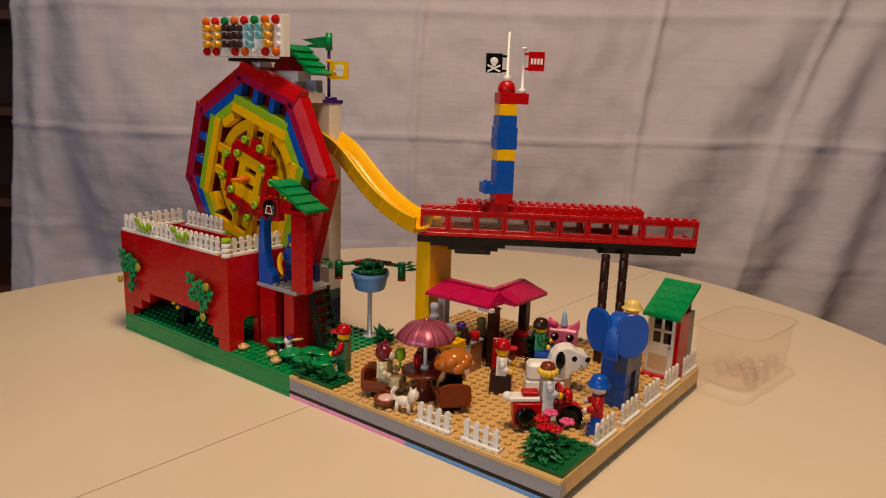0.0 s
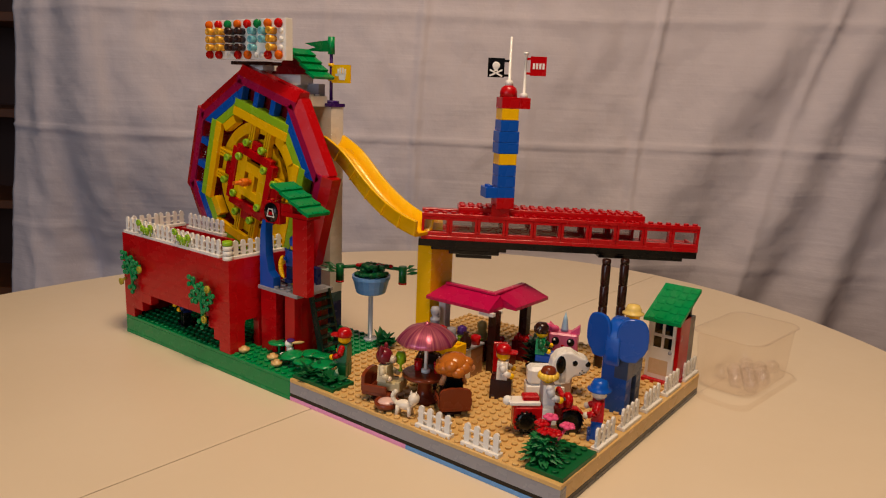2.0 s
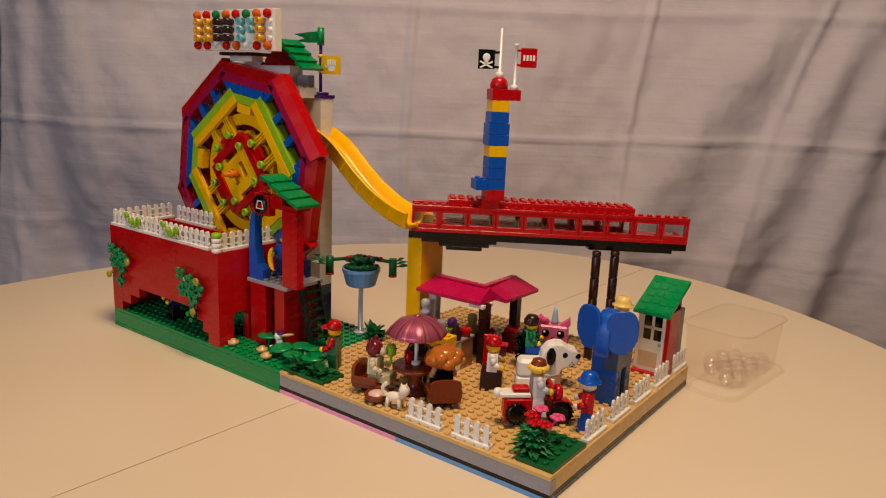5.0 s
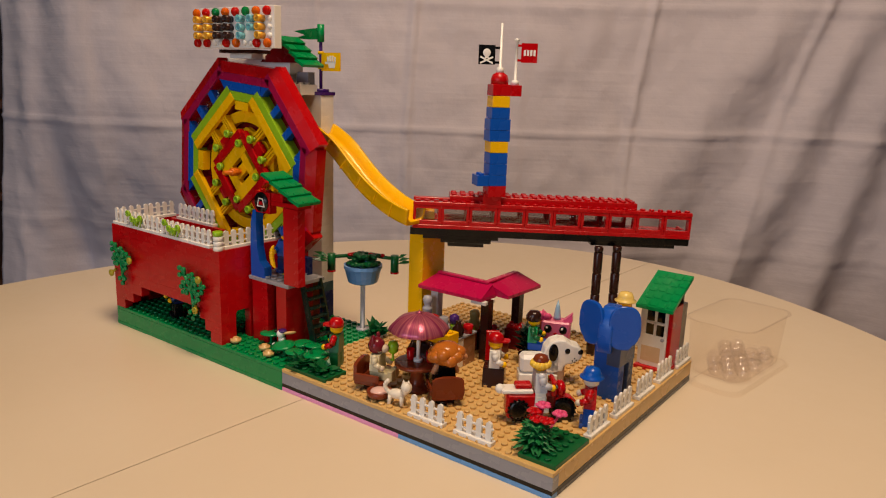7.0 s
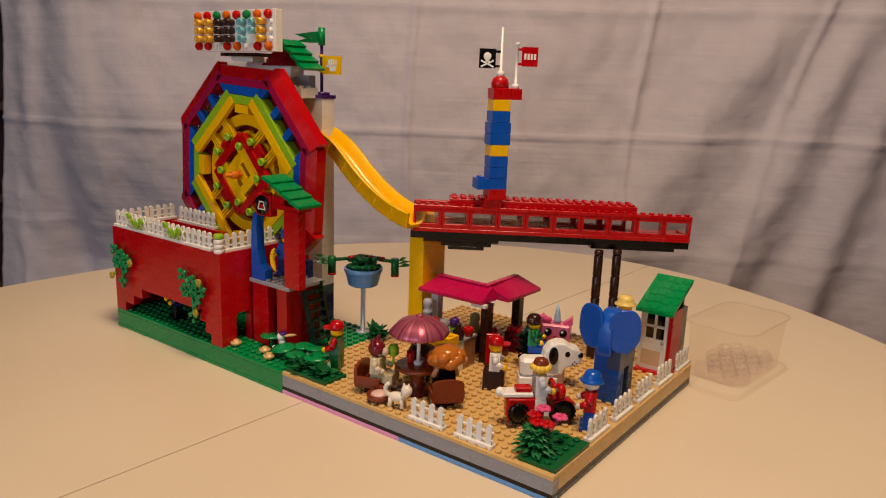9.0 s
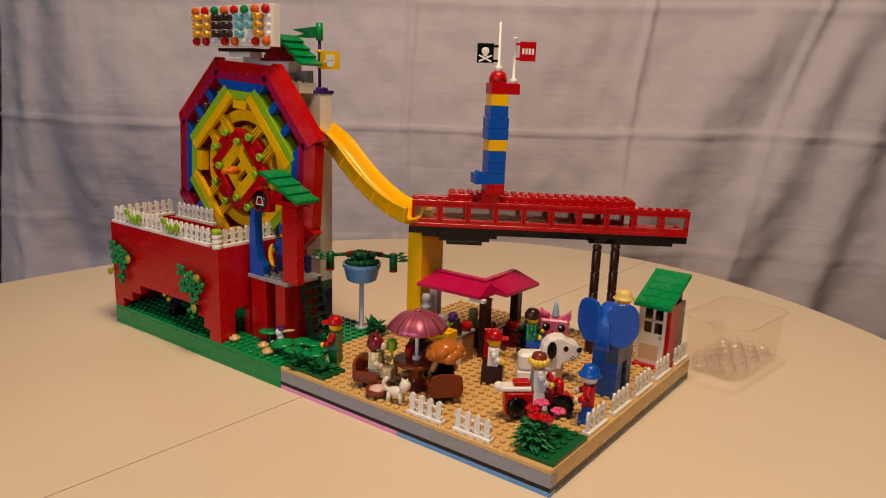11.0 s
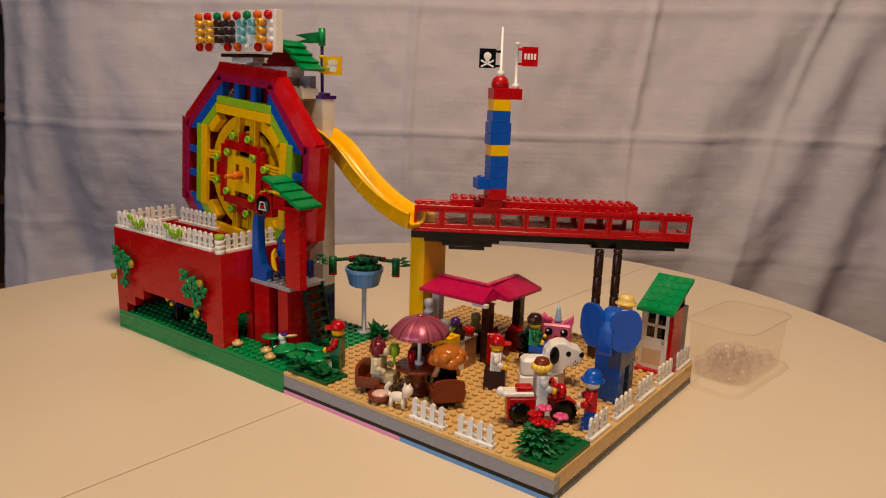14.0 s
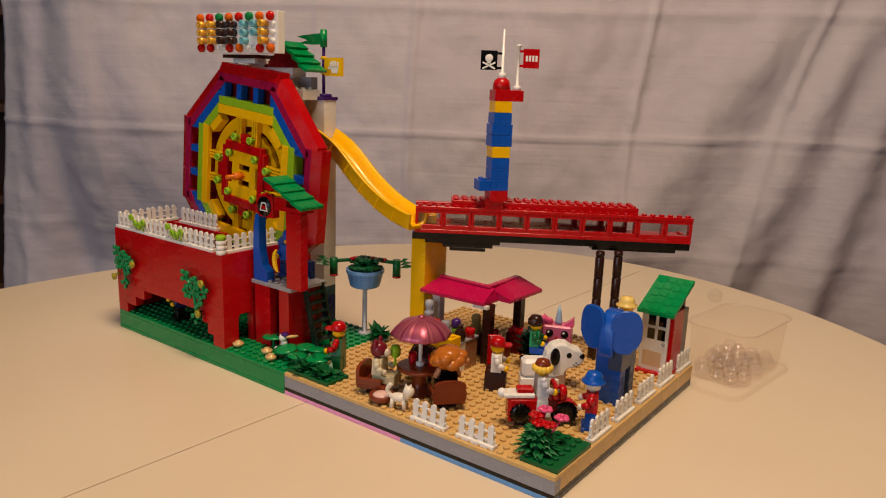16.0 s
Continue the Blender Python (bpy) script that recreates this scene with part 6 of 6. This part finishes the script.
# ---- brick tower on the carriage ----
def roof_tower():
    root = thing("brick_tower", 44.2, 20.0, 20.6, "tall blue, yellow and red brick tower with flags", "toy tower", rz=52)
    z = 0.6
    bm = B()
    cbox(bm, -1.0, -1.0, -.6, 1.0, 1.0, .62, .03)
    part("foot_plate", bm, RED, root, "red foot plate")
    seq = [(BLUE, -1, 1), (BLUE, -1, 1), (BLUE, -1, 1), (YELLOW, -1, 1), (BLUE, -1.15, 1.15), (BLUE, -1.15, 1.15), (BLUE, -1, 1), (YELLOW, -.95, .95), (RED, -1, 1)]
    for i, (mt, a, b) in enumerate(seq):
        bm = B()
        cbox(bm, a, -1 if mt is not RED else -1, 0, b if mt is not RED else 1.0, 1, 1.17, .03)
        ob = part("brick", bm, mt, root)
        ob.location = (0, 0, z * U)
        z += 1.2
    bm = B()
    cbox(bm, -2.3, -1.0, .6, -1.02, 1.0, 1.75, .03)
    for x in (-1.7,):
        for y in (-.5, .5):
            stud(bm, x, y, 1.75)
    part("foot_brick", bm, BLUE, root)
    bm = B()
    cbox(bm, 1.02, -1.0, z - 1.2, 2.2, 1.0, z - .05, .03)
    stud(bm, 1.6, -.4, z - .05)
    part("bracket_brick", bm, RED, root)
    bm = B()
    lathe(bm, [(.95, z - .05), (.95, z + .5), (.8, z + .95), (.45, z + 1.2), (0, z + 1.28)], 16)
    part("dome", bm, RED, root, "red dome")
    bm = B()
    lathe(bm, [(.45, z + 1.15), (.4, z + 1.7), (.17, z + 1.8), (.12, z + 6.2), (0, z + 6.25)], 10)
    part("aerial", bm, WHITE, root, "white aerial")
    bm = B()
    lathe(bm, [(.45, z - .05), (.4, z + .4), (.15, z + .5), (.15, z + 4.4), (.3, z + 4.5), (.3, z + 4.7), (0, z + 4.75)], 10, Matrix.Translation((1.6, -.4, 0)))
    part("flag_staff", bm, WHITE, root, "white staff")
    back = Matrix.Rotation(radians(-16), 4, "Z")

    def flag(x0, x1, z0, z1, mt, label, m):
        bm = B()
        prism(bm, [(x0, z0), (x1, z0), (x1, z1), (x0, z1)], -.08, .08, 0, m)
        for zz in (z0 + .1, z1 - .4):
            xx = x0 if abs(x0) < abs(x1) else x1
            cbox(bm, min(xx, 0) - .02, -.1, zz, max(xx, 0) + .02, .1, zz + .25, .02, 0, m)
        return part("flag", bm, mt, root, label)
    m1 = back
    f = flag(-2.35, -.6, z + 2.0, z + 4.0, BLACK, "black flag with a white emblem", m1)
    bm = B()
    ball(bm, (-1.48, -.1, z + 3.2), .42, 0, 12, 8, m=m1, squash=(1, .15, 1))
    cbox(bm, -1.68, -.13, z + 2.65, -1.28, -.08, z + 2.95, .02, 0, m1)
    for s in (-1, 1):
        cbox(bm, -.75, -.02, -.09, .75, .02, .09, .01, 0, m1 @ Matrix.Translation((-1.48, -.1, z + 2.45)) @ Matrix.Rotation(s * .45, 4, "Y"))
    part("emblem", bm, WHITE, f, "white emblem")
    m2 = Matrix.Translation((1.6, -.4, 0)) @ back
    f = flag(.5, 2.2, z + 2.3, z + 4.3, RED, "red flag with a pale mark", m2)
    bm = B()
    for k in range(4):
        cbox(bm, .75 + .34 * k, -.12, z + 3.0, .98 + .34 * k, -.08, z + 3.6, .03, 0, m2)
    part("emblem", bm, WHITE, f, "pale bars")


# ---- clear tray and balls ----
BR = 0.86


BIN = (66.5, 40.0, -8)


def tray():
    root = thing("clear_bin", BIN[0], BIN[1], 0.0, "open clear plastic tub with a wide foot, catching the balls", "bin", rz=BIN[2])

    def loop(hx, hy, z, r=2.0, n=7):
        pts = []
        for sx, sy, a0 in ((1, 1, 0), (-1, 1, 90), (-1, -1, 180), (1, -1, 270)):
            for k in range(n + 1):
                a = radians(a0 + 90 * k / n)
                pts.append(Vector((sx * (hx - r) + r * math.cos(a), sy * (hy - r) + r * math.sin(a), z)))
        return pts

    def skin(name, loops, floor, label):
        bm = B()
        vs = [[bm.verts.new(p) for p in lp] for lp in loops]
        n = len(vs[0])
        for a, b in zip(vs, vs[1:]):
            for i in range(n):
                j = (i + 1) % n
                bm.faces.new((a[i], a[j], b[j], b[i])).smooth = True
        if floor:
            bm.faces.new(vs[-1])
        bmesh.ops.recalc_face_normals(bm, faces=bm.faces[:])
        return part(name, bm, TRAYCLEAR, root, label)
    off = Vector((1.6, -1.55, 0))
    skin("wall", [loop(3.9, 6.2, 6.5), loop(3.85, 6.15, 6.2), loop(3.6, 5.95, 2.0), loop(3.5, 5.85, .5), loop(3.2, 5.5, .1)], True, "clear tub wall")
    skin("rim", [loop(3.9, 6.2, 6.5), loop(4.15, 6.45, 6.54), loop(4.2, 6.5, 6.44), loop(3.95, 6.25, 6.38)], False, "clear rolled rim")
    skin("foot", [[p + off for p in loop(a, b, z, 1.6)] for a, b, z in ((2.55, 7.5, .42), (2.7, 7.7, .4), (2.95, 8.0, .08), (3.0, 8.05, .04))], False, "clear flared foot")


def tray_spots():
    out = []
    for j in range(7):
        for i in range(3 if j % 2 == 0 else 4):
            out.append((-2.55 + 1.7 * i + (.85 if j % 2 == 0 else 0), -4.85 + 1.6 * j, BR + .12))
    rnd = random.Random(5)
    out.sort(key=lambda p: abs(p[0] - 1.2) * .7 + abs(p[1] + .5) * .5 + rnd.random() * 2.5)
    top = [(-1.7 + 1.7 * i, -4.2 + 1.6 * j, BR * 2.45) for j in range(5) for i in range(3) if (i + j) % 3]
    m = pose(BIN[0], BIN[1], 0, 0, 0, BIN[2])
    return [m @ Vector(p) for p in out + top]


def make_ball(name="ball"):
    bm = B()
    ball(bm, (0, 0, 0), BR, 0, 20, 12)
    ob = new(name, mesh_of(name, bm, CLEAR))
    return tagged(ob, "clear glassy plastic ball", "ball", "clear balls")


def balls():
    spots = tray_spots()
    first = make_ball()
    made = [first]
    for i in range(39):
        made.append(copy_thing(first, Matrix.Identity(4)))
    for i, ob in enumerate(made[:10]):
        p = spots[i]
        ob.matrix_basis = pose(p.x * U, p.y * U, p.z * U, 17 * i, 31 * i, 0)
    for i, ob in enumerate(made[34:]):
        ob.matrix_basis = pose((2.5 + 2.6 * i) * U, 3.5 * U, (11.2 + BR + .02) * U)
    return made[10:34], spots[10:34]


# ---- build ----
room()
bookcase()
table()
backdrop_sheet()
green_base()
tan_base()
red_housing()
fences()
WHEEL = wheel()
column()
slide()
carriage()
carriage_legs()
booth()
crown()
light_sign()
roof_tower()
hut()
stall()
cafe()
white_dog()
elephant()
pink_toy()
motorcycle()
flower_post()
climbers()
gardens()
toy_people()
tray()
ROLLING, PLACES = balls()


# ---- what moves ----
TURNS = [(0.0, 17.5), (0.5, 40), (1.0, 62.5), (1.5, 84.5), (2.0, 106), (2.5, 127.5), (3.0, 148.5), (3.5, 169.5), (4.0, 190.5), (5.0, 233.5), (6.0, 276.5), (6.5, 298), (7.0, 320), (7.5, 342), (8.0, 363.6), (8.5, 386), (9.0, 408.5), (10.0, 453.5), (11.0, 498.5), (11.5, 521), (12.0, 543.5), (12.5, 566), (13.0, 589), (13.5, 612), (14.0, 635), (14.5, 657.5), (15.0, 680.5), (15.5, 703.5), (16.0, 726)]


def ball_way():
    """The way of a ball: seconds after its start, place in studs."""
    rows = [(-0.25, Vector((22.2, 14.4, 26.4)))]
    path = slide_path(8)
    for i, p in enumerate(path):
        rows.append((0.48 * (i / 8) ** .7, Vector(p) + Vector((0, 0, BR + .0))))
    m = pose(TX, TY, TZ, 0, 0, TR)
    for t, x in ((0.58, 3.0), (0.74, 9.0), (0.89, 15.0), (1.03, 21.0), (1.18, 27.5), (1.26, 31.2)):
        rows.append((t, m @ Vector((x, 2.5, 1.2 + BR))))
    return rows


def turn_at(t):
    """The wheel's angle at a time, between its keys."""
    for (t0, a0), (t1, a1) in zip(TURNS, TURNS[1:]):
        if t <= t1:
            return a0 + (a1 - a0) * (t - t0) / (t1 - t0)
    return TURNS[-1][1]


def lift_rows(s, dump, spot):
    """A ball riding up in one pocket of the wheel before it is tipped out."""
    k = round((-2 - turn_at(dump)) / 90)
    rows = []
    t = s - 0.35 - 0.2 * 18
    while t < s - 0.34:
        a = radians(turn_at(t) + 90 * k + spot)
        rows.append((t, Vector((WX + 9.85 * math.sin(a), WY + 0.72, WZ + 9.85 * math.cos(a)))))
        t += 0.2
    return rows


def motions():
    walk(WHEEL, [(t, pose(WX * U, WY * U, WZ * U, 0, a, 0)) for t, a in TURNS])
    starts = [(b + d, b, q) for b in (-0.2, 1.85, 3.95, 6.05, 8.1, 10.2, 12.25, 14.3) for d, q in ((-0.6, 17), (0.0, 0), (0.25, -17))]
    for ob, place, (s, dump, spot) in zip(ROLLING, PLACES, starts):
        way = ball_way()
        full = lift_rows(s, dump, spot) + [(s + t, p) for t, p in way] + [(s + 1.36, m_end(way, place, .5)), (s + 1.46, place)]
        inside = [r for r in full if 0.0 < r[0] < 16.0]
        before = [r for r in full if r[0] <= 0]
        start = before[-1][1] if before else full[0][1]
        rows = [(0.0, start)] + inside
        rows.append((16.0, full[-1][1] if full[-1][0] <= 16 else rows[-1][1]))
        walk(ob, [(t, pose(p.x * U, p.y * U, p.z * U)) for t, p in rows])


def m_end(way, place, f):
    a = way[-1][1]
    return Vector((a.x + (place.x - a.x) * f, a.y + (place.y - a.y) * f, place.z + (a.z - place.z) * .45))


motions()
